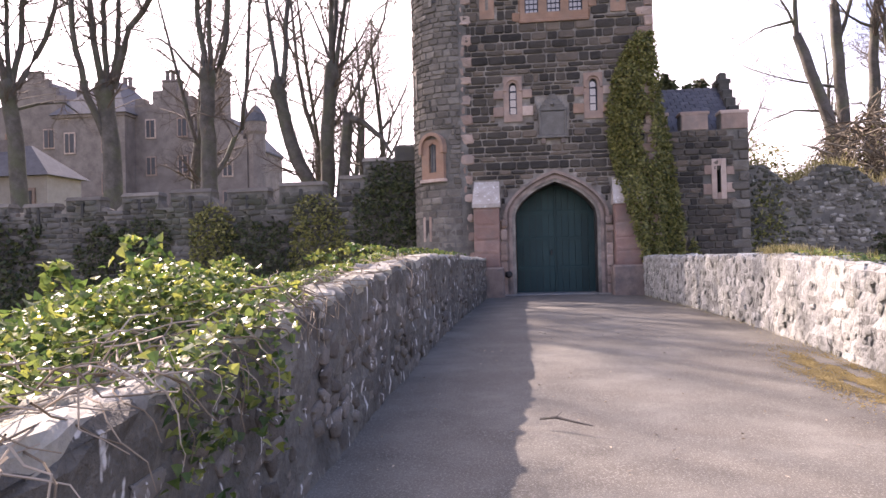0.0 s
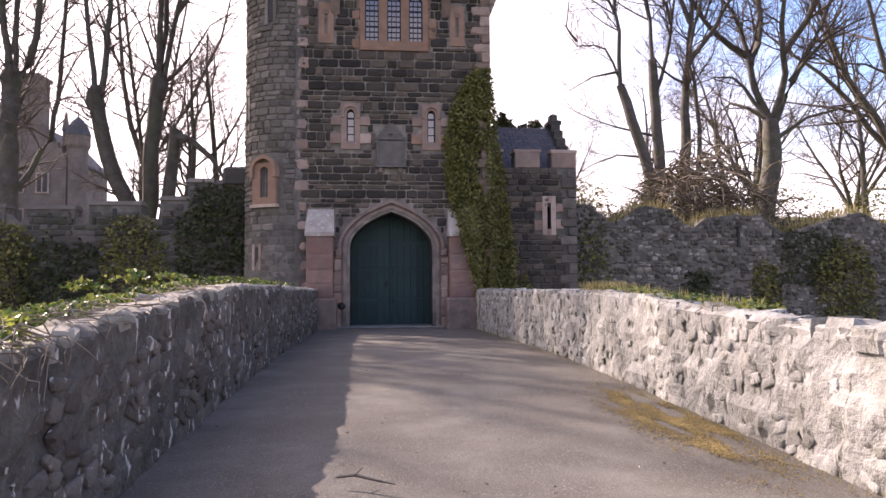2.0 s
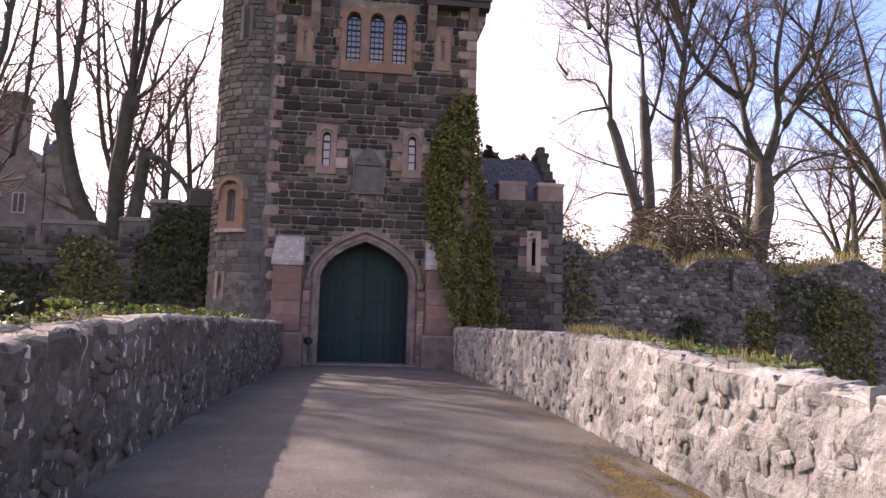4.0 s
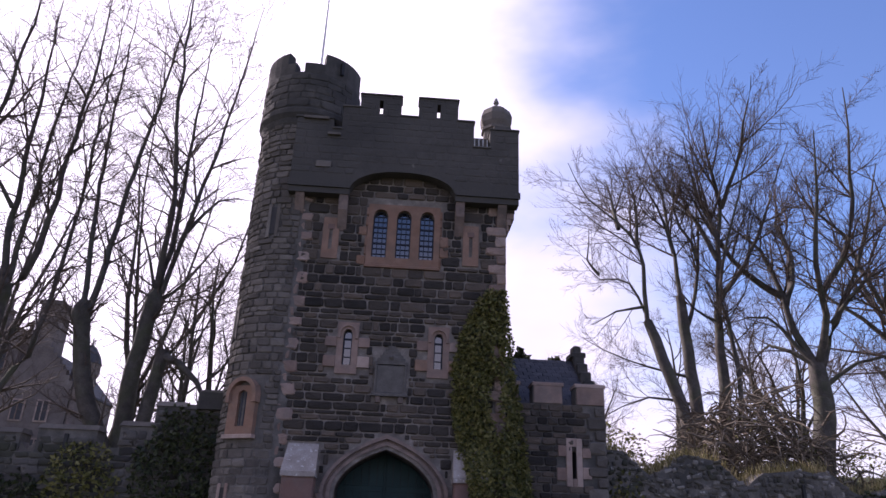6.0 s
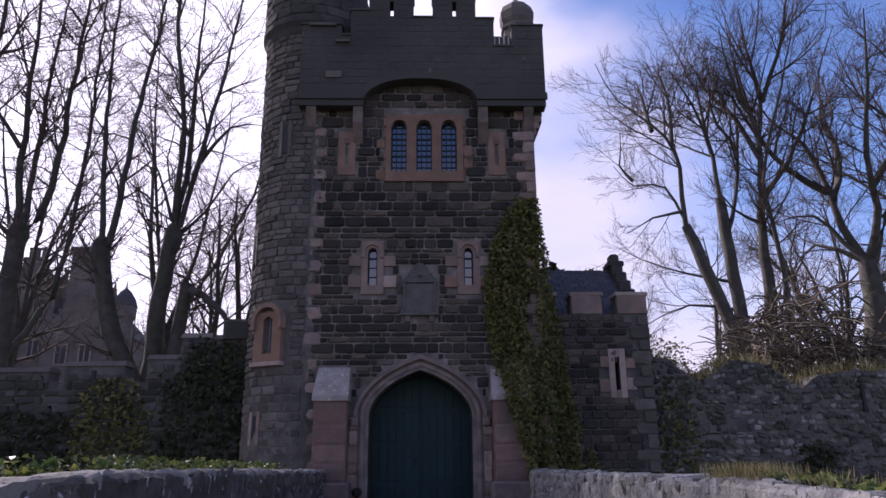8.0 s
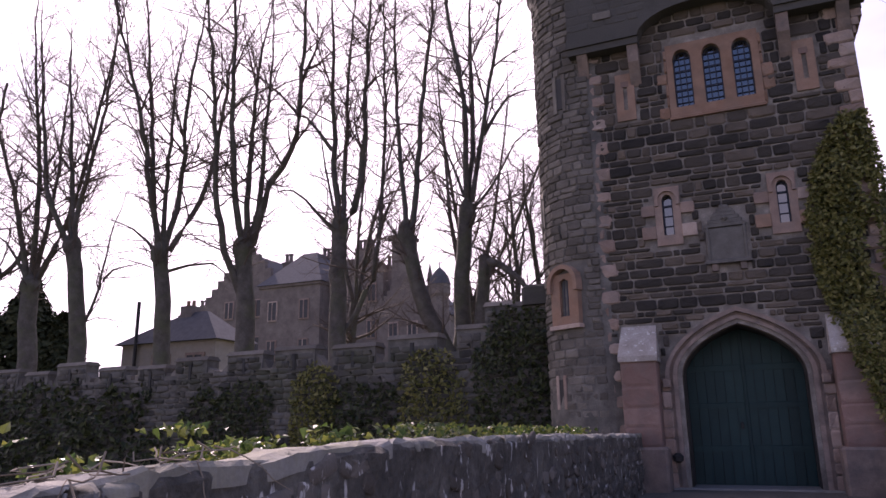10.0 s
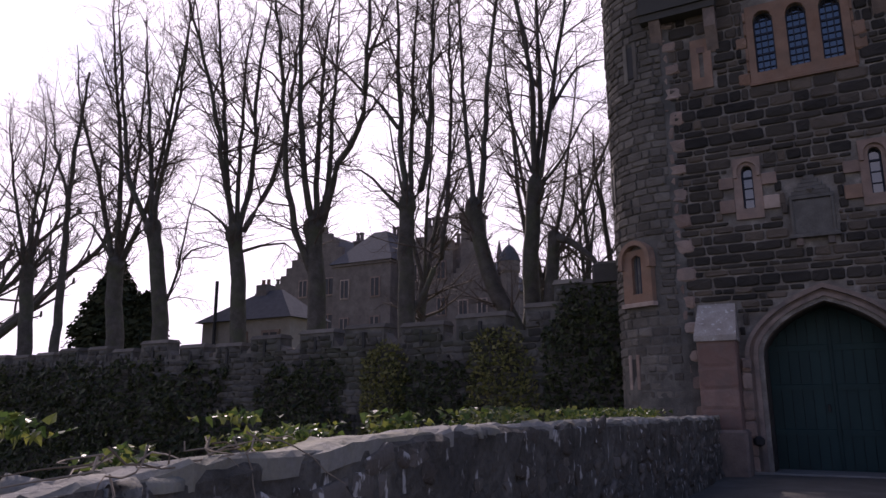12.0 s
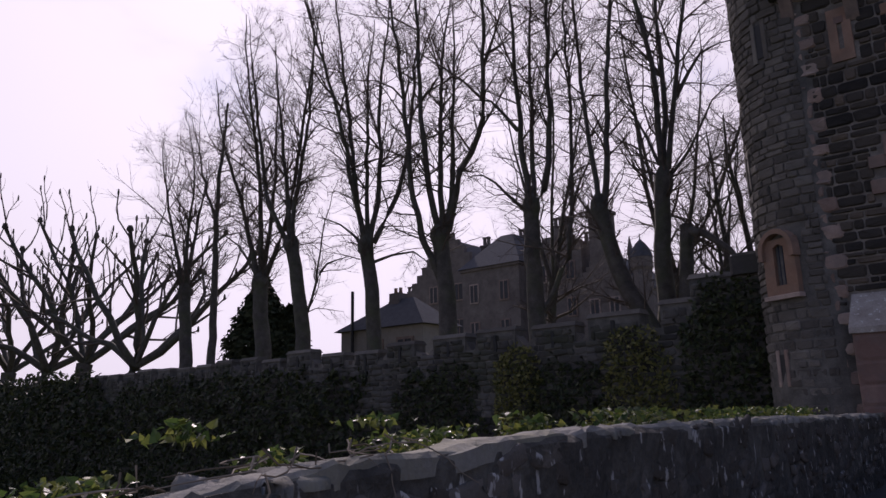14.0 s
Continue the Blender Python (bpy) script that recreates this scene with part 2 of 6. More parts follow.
def link(name, me, parent=None, label="", m=None):
    ob = new(name, me)
    if parent is not None:
        ob.parent = parent
    if m is not None:
        ob.matrix_basis = m
    if label:
        ob["label"] = label
    return ob


class Solid:
    """Collects simple closed forms into one mesh."""

    def __init__(self):
        self.v, self.f = [], []

    def hexa(self, p):
        """Eight corners: bottom ring of four, then the top ring."""
        n = len(self.v)
        self.v += [Vector(q) for q in p]
        self.f += [(n + 3, n + 2, n + 1, n), (n + 4, n + 5, n + 6, n + 7)] + [(n + i, n + (i + 1) % 4, n + 4 + (i + 1) % 4, n + 4 + i) for i in range(4)]
        return self

    def box(self, x0, x1, y0, y1, z0, z1, taper=0.0):
        t = taper
        return self.hexa([(x0, y0, z0), (x1, y0, z0), (x1, y1, z0), (x0, y1, z0), (x0 + t, y0 + t, z1), (x1 - t, y0 + t, z1), (x1 - t, y1 - t, z1), (x0 + t, y1 - t, z1)])

    def slab(self, x0, x1, y0, y1, z0, z1, c=0.02):
        """A box with worn, chamfered edges on all its upright and top sides."""
        n = len(self.v)
        rings = []
        for z, i in ((z0, 0.0), (z1 - c, 0.0), (z1, c)):
            a, b, d, e = x0 + i, x1 - i, y0 + i, y1 - i
            rings.append([(a + c, d, z), (b - c, d, z), (b, d + c, z), (b, e - c, z), (b - c, e, z), (a + c, e, z), (a, e - c, z), (a, d + c, z)])
        return self.rings(rings)

    def rings(self, rings, caps=True):
        n, k = len(self.v), len(rings[0])
        for r in rings:
            self.v += [Vector(q) for q in r]
        for j in range(len(rings) - 1):
            for i in range(k):
                a, b = n + j * k + i, n + j * k + (i + 1) % k
                self.f.append((a, b, b + k, a + k))
        if caps:
            self.f.append(tuple(reversed(range(n, n + k))))
            self.f.append(tuple(range(n + (len(rings) - 1) * k, n + len(rings) * k)))
        return self

    def lathe(self, cx, cy, profile, sides=32, a0=0.0):
        """Rings about a vertical axis from (radius, z)."""
        return self.rings([[(cx + r * math.cos(a0 + 2 * math.pi * i / sides), cy + r * math.sin(a0 + 2 * math.pi * i / sides), z) for i in range(sides)] for r, z in profile])

    def strips(self, xs, spans, y0, y1):
        """An upright wall along x with holes: spans(xa, xb) lists (za0, zb0, za1, zb1) of the solid parts of a strip."""
        for a, b in zip(xs[:-1], xs[1:]):
            for za0, zb0, za1, zb1 in spans(a, b):
                if max(za1 - za0, zb1 - zb0) > 1e-4:
                    self.hexa([(a, y0, za0), (b, y0, zb0), (b, y1, zb0), (a, y1, za0), (a, y0, za1), (b, y0, zb1), (b, y1, zb1), (a, y1, za1)])
        return self

    def make(self, name, material, parent=None, label="", smooth=False):
        # weld what touches and drop the faces shut in between
        seen, where, verts = {}, [], []
        for p in self.v:
            k = (round(p.x, 4), round(p.y, 4), round(p.z, 4))
            if k not in seen:
                seen[k] = len(verts)
                verts.append(p)
            where.append(seen[k])
        faces = {}
        for q in self.f:
            w = [where[i] for i in q]
            w = [a for i, a in enumerate(w) if a != w[i - 1]]
            if len(w) > 2:
                faces.setdefault(frozenset(w), []).append(tuple(w))
        self.v, self.f = verts, [g[0] for g in faces.values() if len(g) == 1]
        return link(name, mesh_of(name, self.v, self.f, material, smooth), parent, label)


def thing(name, label, category, group="", kind="", at=(0, 0, 0)):
    ob = new(name)
    ob.location = at
    return tagged(ob, label, category, group, kind)


def stone_shapes(seed, count, rough, inset=.08):
    """Unit stones: back at y 0, face at y -1, one wide and one high."""
    rnd = random.Random(seed)
    out = []
    for _ in range(count):
        base = [(-.5, -.36), (-.4, -.5), (.38, -.5), (.5, -.38), (.5, .36), (.4, .5), (-.38, .5), (-.5, .4)]
        j = lambda a: rnd.uniform(-a, a)
        outer = [(x + j(rough), z + j(rough)) for x, z in base]
        v = [(x, 0.0, z) for x, z in outer] + [(x, -.62 + j(.12), z) for x, z in outer]
        v += [(x * (1 - inset * 2) + j(rough * .4), -1 + j(.22), z * (1 - inset * 3) + j(rough * .4)) for x, z in outer] + [(j(.1), -1 + j(.15), j(.1))]
        f = [(a, (a + 1) % 8, 8 + (a + 1) % 8, 8 + a) for a in range(8)] + [(8 + a, 8 + (a + 1) % 8, 16 + (a + 1) % 8, 16 + a) for a in range(8)]
        f += [(16 + a, 16 + (a + 1) % 8, 24) for a in range(8)]
        out.append((np.array(v), f))
    return out


SQUARED = stone_shapes(3, 10, .025)
RUBBLE = stone_shapes(4, 14, .11, .1)


def joined(name, shapes, mats, material, parent=None, seed=0, smooth=False):
    """Many pieces in one mesh."""
    rnd = random.Random(seed)
    vs, fs, n = [], [], 0
    for m in mats:
        v, f = shapes[rnd.randrange(len(shapes))]
        a = np.array(m)
        vs.append(v @ a[:3, :3].T + a[:3, 3])
        fs += [tuple(n + i for i in q) for q in f]
        n += len(v)
    me = bpy.data.meshes.new(name)
    me.from_pydata(np.concatenate(vs).tolist(), [], fs)
    me.materials.append(material)
    if smooth:
        me.polygons.foreach_set("use_smooth", [True] * len(me.polygons))
    ob = link(name, me, parent)
    return tagged(ob, kind="stuff")


LATER = []          # single pieces, made at the end of the file


def lay(name, shapes, mats, material, parent, singles, key=None, rest="masonry", seed=0):
    """The pieces nearest by key become objects of their own, the rest one mesh."""
    if key:
        mats = sorted(mats, key=key)
    if mats[singles:]:
        joined(rest, shapes, mats[singles:], material, parent, seed, shapes is CAPS or shapes is RUBBLE)
    LATER.append((name, shapes, mats[:singles], material, parent, seed))


def courses(rnd, u0, u1, z0, z1, h, w, gap, blocked=lambda a, b, c, d: False, top=None):
    """Coursed stones over a rectangle: (u0, u1, z0, z1) of each. Blocked ones are split, then left out."""
    z = z0
    while z < z1 - .05:
        zh = min(z1, z + rnd.uniform(*h))
        u = u0 - rnd.uniform(0, w[0])
        while u < u1:
            un = u + rnd.uniform(*w)
            n = 4
            cells = [(max(u, u0), min(un, u1))]
            if blocked(cells[0][0], cells[0][1], z, zh):
                cells = [(u + (un - u) * i / n, u + (un - u) * (i + 1) / n) for i in range(n)]
                run, cur = [], None
                for a, b in cells:
                    if b <= u0 or a >= u1 or blocked(a, b, z, zh):
                        cur = None
                        continue
                    if cur is None:
                        cur = [a, b]
                        run.append(cur)
                    cur[1] = b
                cells = run
            for a, b in cells:
                a, b = max(a, u0), min(b, u1)
                if b - a > .09 and zh - z > .05 and (top is None or zh < top((a + b) / 2)):
                    yield a + gap / 2, b - gap / 2, z + gap / 2, zh - gap / 2
            u = un
        z = zh


def on_plane(cells, rnd, y, deep=(.03, .055)):
    """Stones on a wall that faces -y."""
    return [Matrix.Translation(((a + b) / 2, y + .02, (c + d) / 2)) @ Matrix.Diagonal((b - a, rnd.uniform(*deep) + .02, d - c, 1)) for a, b, c, d in cells]


def tubes(paths, sides):
    """(verts, faces) of tapered tubes along paths [(points, radii)]."""
    vs, fs, n = [], [], 0
    ring = np.array([(math.cos(2 * math.pi * i / sides), math.sin(2 * math.pi * i / sides)) for i in range(sides)])
    for pts, rad in paths:
        p = np.array(pts, dtype=float)
        d = np.gradient(p, axis=0)
        d /= np.linalg.norm(d, axis=1)[:, None] + 1e-9
        ref = np.where(np.abs(d[:, 2:3]) > .9, np.array([[1., 0, 0]]), np.array([[0, 0, 1.]]))
        a = np.cross(d, ref)
        a /= np.linalg.norm(a, axis=1)[:, None] + 1e-9
        b = np.cross(d, a)
        r = np.array(rad)[:, None, None]
        vs.append((p[:, None, :] + r * (ring[None, :, 0:1] * a[:, None, :] + ring[None, :, 1:2] * b[:, None, :])).reshape(-1, 3))
        for j in range(len(p) - 1):
            for i in range(sides):
                q, w = n + j * sides + i, n + j * sides + (i + 1) % sides
                fs.append((q, w, w + sides, q + sides))
        n += len(p) * sides
    return np.concatenate(vs), fs


def leaf_shapes(seed, count, lobed=True):
    rnd = random.Random(seed)
    out = []
    for _ in range(count):
        b = rnd.uniform(.05, .25)
        if lobed:
            v = [(0, 0, 0), (-.45, .15, b), (-.3, .5, b * .6), (0, 1, -.12), (.3, .5, b * .6), (.45, .15, b), (0, .42, 0)]
            f = [(0, 6, 1), (1, 6, 2), (2, 6, 3), (3, 6, 4), (4, 6, 5), (5, 6, 0)]
        else:
            v = [(0, 0, 0), (-.3, .45, b), (0, 1, 0), (.3, .45, b)]
            f = [(0, 2, 1), (0, 3, 2)]
        out.append((np.array(v, dtype=float), f))
    return out


IVY, SIMPLE = leaf_shapes(1, 5), leaf_shapes(2, 4, False)


def leaf_pose(rnd, p, size, face=(0, -.5, .8), spread=1.0):
    n = Vector(face) + Vector((rnd.gauss(0, .5), rnd.gauss(0, .5), rnd.gauss(0, .5))) * spread
    q = n.to_track_quat("Z", "Y").to_matrix().to_4x4()
    s = size * rnd.uniform(.6, 1.3)
    return Matrix.Translation(p) @ q @ Matrix.Rotation(rnd.uniform(0, 6.28), 4, "Z") @ Matrix.Diagonal((s, s, s, 1))


# ---- ground, road ----
def smooth(a, b, v):
    t = min(1.0, max(0.0, (v - a) / (b - a)))
    return t * t * (3 - 2 * t)


def ground_height(x, y):
    inside = smooth(1.8, 3.4, y - max(0.0, -x - 8) * .055)
    z = -4.6 + 6.3 * inside + .25 * noise.noise(Vector((x * .15, y * .15, 0)))
    z += 2.2 * smooth(8, 12, x) * smooth(2.5, 6, y) * (1 - smooth(26, 40, x))
    z -= 5.0 * smooth(60, 200, math.hypot(x, y))
    if -2.9 < x < 3.6 and y < .5:
        z = min(z, -4.0)
    return z


def make_ground():
    ticks = lambda a: sorted({*[s * v for s in (-1, 1) for v in a]})
    xs = ticks([0, 1, 2, 3, 4, 5, 6, 8, 10, 12, 14, 17, 20, 24, 28, 34, 40, 50, 65, 90, 140, 250, 600, 1600, 3000])
    ys = ticks([0, 1, 2, 2.5, 3, 4, 5, 6, 8, 10, 13, 17, 22, 28, 36, 48, 65, 90, 140, 250, 600, 1600, 3000])
    v = [(x, y, ground_height(x, y)) for y in ys for x in xs]
    k = len(xs)
    f = [(j * k + i, j * k + i + 1, j * k + k + i + 1, j * k + k + i) for j in range(len(ys) - 1) for i in range(k - 1)]
    tagged(link("ground", mesh_of("ground", v, f, M["soil"], True)), "rough grass ground falling into a ditch before the walls", "ground", kind="structure")


make_ground()


def road_height(y):
    return .1 * math.exp(-((y + 9) / 5.0) ** 2) - .1 * smooth(13, 20, -y)


def make_road():
    ys = [-60 + i for i in range(0, 36)] + [-24 + .5 * i for i in range(1, 49)]
    xs = [-2.4, -5.2, -1.2, -.4, .4, 1.2, 2.0, 2.6, 3.05]
    v, f = [], []
    for y in ys:
        for x in xs:
            v.append((x, y, road_height(y) + .03 * (1 - (x / 2.6) ** 2) - .03 + .012 * noise.noise(Vector((x, y, 0)))))
    k = len(xs)
    f = [(j * k + i, j * k + i + 1, j * k + k + i + 1, j * k + k + i) for j in range(len(ys) - 1) for i in range(k - 1)]
    tagged(link("road", mesh_of("road", v, f, M["asphalt"], True)), "worn grey tarmac road across the bridge to the gate", "road", kind="structure")
    s = Solid().box(-2.4, 3.0, -60, .5, -5.2, -.12)
    tagged(s.make("bridge_deck", M["shaded_mossy_mortar"]), "stone bridge body carrying the road over the ditch", "bridge", kind="structure")


make_road()


# ---- the two walls along the bridge ----
def left_top(y):
    pts = [(-60, .7), (-20.8, .76), (-20.2, .82), (-18.6, .99), (-17, 1.11), (-15.6, 1.18), (-14.8, 1.24), (-13.6, 1.3), (-12.2, 1.33), (-8, 1.28), (-3, 1.21), (0, 1.16)]
    return float(np.interp(y, [p[0] for p in pts], [p[1] for p in pts])) + .025 * noise.noise(Vector((0, y * 2.2, 3)))


def right_top(y):
    pts = [(-60, .95), (-17, 1.0), (-15.5, 1.05), (-13.7, 1.13), (-11.6, 1.22), (-10.5, 1.18), (0, 1.14)]
    return float(np.interp(y, [p[0] for p in pts], [p[1] for p in pts])) + .025 * noise.noise(Vector((9, y * 2.0, 3)))


def left_face(y):
    return -2.15 + .03 * noise.noise(Vector((4, y * .6, 1)))


def right_face(y):
    return 2.5 - .02 * y + .03 * noise.noise(Vector((7, y * .6, 1)))


def bridge_wall(name, label, face, top, side, stone, mortar, y_end, cope_from, seed):
    """A rubble wall along y; side -1 stands left of the road, 1 right of it."""
    t = thing(name, label, "wall", "walls along the bridge")
    rnd = random.Random(seed)
    thick, s = .46, Solid()
    ys = [-60, -50, -40, -32] + [-28 + .13 * i for i in range(int((28 + y_end) / .13) + 1)]
    ys[-1] = y_end
    rings = []
    for y in ys:
        a, b, z = face(y), face(y) + side * thick, top(y) - .1
        lump = lambda h: side * (.012 - .05 * noise.noise(Vector((y * 2.6, h * 3.4, seed))) - .035 * noise.noise(Vector((y * 7, h * 8, seed))))
        z += .085
        inner = [(a + lump(h), y, h) for h in (-.1, .08, .2, .32, .44, .56, .68, .8, .9)] if y > -26 else [(a, y, .1 * h) for h in range(9)]
        inner = [(p, q, min(h, z - .05)) for p, q, h in inner]
        ring = [(a, y, -5.2), (b, y, -5.2), (b, y, z - .03), ((a + b) / 2, y, z + .02 * noise.noise(Vector((y * 3, 1, seed)))), (a + side * .05, y, z - .01), (a + lump(z), y, z - .05)] + inner[::-1]
        rings.append(ring if side > 0 else ring[::-1])
    s.rings(rings)
    core = s.make("wall_core", mortar, t)
    cells = list(courses(rnd, -24.5, y_end, -.04, 1.24, (.09, .19) if side < 0 else (.065, .15), (.1, .34) if side < 0 else (.08, .25), .02, top=lambda y: top(y) - .08))
    mats = []
    for a, b, c, d in cells:
        if rnd.random() < (.35 if side < 0 else .55):
            continue
        y, dep = (a + b) / 2, rnd.uniform(.0, .035) * (1 if side < 0 else .7) + .014
        turn = Matrix.Rotation(radians(90 if side < 0 else -90), 4, "Z")
        tilt = Matrix.Rotation(rnd.uniform(-.5, .5), 4, "Y")
        mats.append(Matrix.Translation((face(y) + side * .03, y, (c + d) / 2 + rnd.uniform(-.02, .02) + road_height(y))) @ turn @ tilt @ Matrix.Diagonal(((b - a) * rnd.uniform(.75, 1.05), dep, (d - c) * rnd.uniform(.8, 1.2), 1)))
    lay("stone", RUBBLE, mats, stone, core, 300, key=lambda m: abs(m.translation.y + 14.5), rest="rubble_masonry", seed=seed)
    # mortared top; on the left a paler colour holds its sunlit look
    s = Solid()
    rings = []
    for i in range(int((26 + y_end) / .11) + 1):
        y = -26 + .11 * i
        j = lambda k, a: a * noise.noise(Vector((y * 2.3, k * 5.1, seed))) + a * noise.noise(Vector((y * 8.7, k * 3.3, seed)))
        a, b, z = face(y) + side * (.035 + j(1, .05)), face(y) + side * (thick - .05 + j(2, .06)), top(y) + j(3, .025)
        ring = [(a, y, z - .12), (b, y, z - .12), (b, y, z - .04), ((a * .35 + b * .65), y, z - .012 + j(4, .02)), ((a * .75 + b * .25), y, z + j(5, .015)), (a + side * .03, y, z - .003 + j(6, .03)), (a, y, z - .02 + j(7, .03))]
        rings.append(ring if side > 0 else ring[::-1])
    s.rings(rings).make("mortar_cap", M["coping"] if side < 0 else mortar, core)
    # irregular capping stones
    y, caps = -26.0, []
    while y < y_end - .2:
        w = min(rnd.uniform(.1, .24) if side < 0 else rnd.choice((rnd.uniform(.14, .26), rnd.uniform(.22, .42))), y_end - y)
        z = top(y + w / 2)
        for row in range(2 if side < 0 else 1):
            if rnd.random() < (.7 if side < 0 else .12):
                continue
            wid = rnd.uniform(.16, .28) if side < 0 else rnd.choice((thick + rnd.uniform(-.06, .05), rnd.uniform(.2, .4)))
            off = wid / 2 + .005 + rnd.uniform(-.02, .035) + row * .22
            tall = rnd.uniform(.05, .085) if side < 0 else rnd.uniform(.1, .17)
            caps.append(Matrix.Translation((face(y) + side * off, y + w / 2, z - (.075 if side < 0 else .135))) @ Matrix.Rotation(rnd.uniform(-.25, .25), 4, "Z") @ Matrix.Rotation(rnd.uniform(-.1, .1), 4, "X") @ Matrix.Rotation(rnd.uniform(-.12, .12), 4, "Y") @ Matrix.Rotation(radians(-90), 4, "X") @ Matrix.Diagonal((wid, tall, w * .95, 1)))
        y += w
    lay("coping_stone", CAPS if side < 0 else BLOCKS, caps, M["coping"] if side < 0 else stone, core, 120, key=lambda m: abs(m.translation.y + 14), rest="coping", seed=seed)
    return t


CAPS = stone_shapes(8, 14, .14, .11)
BLOCKS = stone_shapes(9, 14, .07, .03)
bridge_wall("bridge_wall", "shaded rubble wall with ivy, beside the road", left_face, left_top, -1, M["shaded_mossy"], M["shaded_mossy_mortar"], -.45, 0, 11)
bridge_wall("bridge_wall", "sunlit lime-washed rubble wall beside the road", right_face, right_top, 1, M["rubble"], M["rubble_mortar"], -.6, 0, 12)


# ---- gatehouse ----
HALF, SPRING, APEX = 1.26, 2.45, 3.53          # gate opening


def arch_z(x, half=HALF, spring=SPRING, apex=APEX):
    u = min(1.0, abs(x) / half)
    return spring + (apex - spring) * (.6 * (1 - u ** 2.5) ** .5 + .4 * (1 - u))


def round_z(x, cx, half, spring):
    return spring + math.sqrt(max(0.0, half * half - (x - cx) ** 2))


gatehouse = thing("gatehouse", "dark basalt gatehouse tower with pink sandstone dressings and battlements", "gatehouse")
TRI = [(-.59, .21), (.095, .21), (.77, .21)]        # centres and half widths of the three tall lights
LAN = [(-1.24, .12), (1.24, .12)]                   # the two lancets
FRONT_HOLES = [(c, h, 8.83, 10.13) for c, h in TRI] + [(c, h, 5.68, 6.55) for c, h in LAN]


def spread(a, b, n):
    return [a + (b - a) * i / n for i in range(n + 1)]


def make_front():
    xs = sorted({-3.07, 3.1, *[round(v, 4) for v in spread(-HALF, HALF, 28)], *[round(v, 4) for c, h, _, _ in FRONT_HOLES for v in spread(c - h, c + h, 6)]})

    def spans(a, b):
        mid, lo = (a + b) / 2, [(0.0, 0.0)]
        holes = []
        if abs(mid) < HALF:
            holes.append((-.1, -.1, arch_z(a), arch_z(b)))
        for c, h, z0, z1 in FRONT_HOLES:
            if abs(mid - c) < h:
                holes.append((z0, z0, round_z(a, c, h, z1), round_z(b, c, h, z1)))
        holes.sort()
        za, zb, out = -5.2, -5.2, []
        for h in holes:
            out.append((za, zb, h[0], h[1]))
            za, zb = h[2], h[3]
        return out + [(za, zb, 13.0, 13.0)]
    s = Solid().strips(xs, spans, 0, .55)
    wall = s.make("front_wall", M["mortar"], gatehouse)
    Solid().box(-3.07, 3.1, 5.6, 6.1, -5.2, 13.0).make("back_wall", M["basalt_stained"], gatehouse)
    Solid().box(-3.07, -2.6, .55, 5.6, -5.2, 13.0).make("side_wall", M["basalt_stained"], gatehouse)
    side = Solid().box(2.63, 3.1, .55, 5.6, -5.2, 13.0).make("side_wall", M["basalt_stained"], gatehouse)
    Solid().box(-2.6, 2.63, .55, 5.6, 12.2, 12.6).make("roof", M["slate"], gatehouse, "flat lead-grey tower roof")
    Solid().box(-2.6, 2.63, .55, 5.6, 4.2, 4.4).make("upper_floor", M["dark_mortar"], gatehouse)
    return wall, side


front, east_side = make_front()


def blocked_front(a, b, c, d):
    def hit(x0, x1, z0, z1):
        return a < x1 and b > x0 and c < z1 and d > z0
    if hit(-.97, 1.17, 8.56, 10.52) or hit(-2.22, -1.76, 8.7, 10.0) or hit(1.84, 2.28, 8.7, 10.0):
        return True
    for cx, _ in LAN:
        if hit(cx - .3, cx + .3, 5.42, 6.85) or hit(cx - .52, cx + .52, 5.62, 5.95) or hit(cx - .5, cx + .5, 6.2, 6.42):
            return True
    if hit(-.46, .42, 4.78, 6.1) or hit(-3.1, -2.82, 0, 13) or hit(2.86, 3.2, 0, 13):
        return True
    if hit(-2.6, -1.72, -1, 3.5) or hit(1.72, 2.56, -1, 3.5):
        return True
    m = min(abs(a), abs(b)) if a * b > 0 else 0.0
    return m < 1.62 and c < arch_z(m, 1.62, SPRING, APEX + .38) and d > -1 or m < 1.76 and c < 2.36


rnd = random.Random(21)
cells = list(courses(rnd, -3.07, 3.1, .0, 11.5, (.11, .33), (.15, .7), .034, blocked_front))
# sandstone quoins take the ends of every other course at both corners
lay("stone", SQUARED, on_plane(cells, rnd, 0), M["basalt"], front, 300, key=lambda m: abs(m.translation.z - 5.2) + .3 * abs(m.translation.x), rest="masonry", seed=21)


def quoins(x_edge, side, z0, z1, parent, seed, y=0.0, material="sandstone"):
    rnd = random.Random(seed)
    z, mats, long = z0, [], True
    while z < z1 - .1:
        h = rnd.uniform(.26, .36)
        w = rnd.uniform(.5, .6) if long else rnd.uniform(.28, .34)
        long = not long
        mats.append(Matrix.Translation((x_edge + side * w / 2, y + .02, z + h / 2)) @ Matrix.Diagonal((w - .012, .085, h - .012, 1)))
        z += h
    lay("quoin", SQUARED, mats, M[material], parent, 300, seed=seed)


quoins(-3.07, 1, 0, 10.7, front, 31)
quoins(3.1, -1, 0, 10.7, front, 32)
Solid().slab(-3.13, -2.93, -.085, .1, 0, 10.6, .03).make("angle_shaft", M["sandstone"], gatehouse, "pale sandstone strip up the corner of the tower")


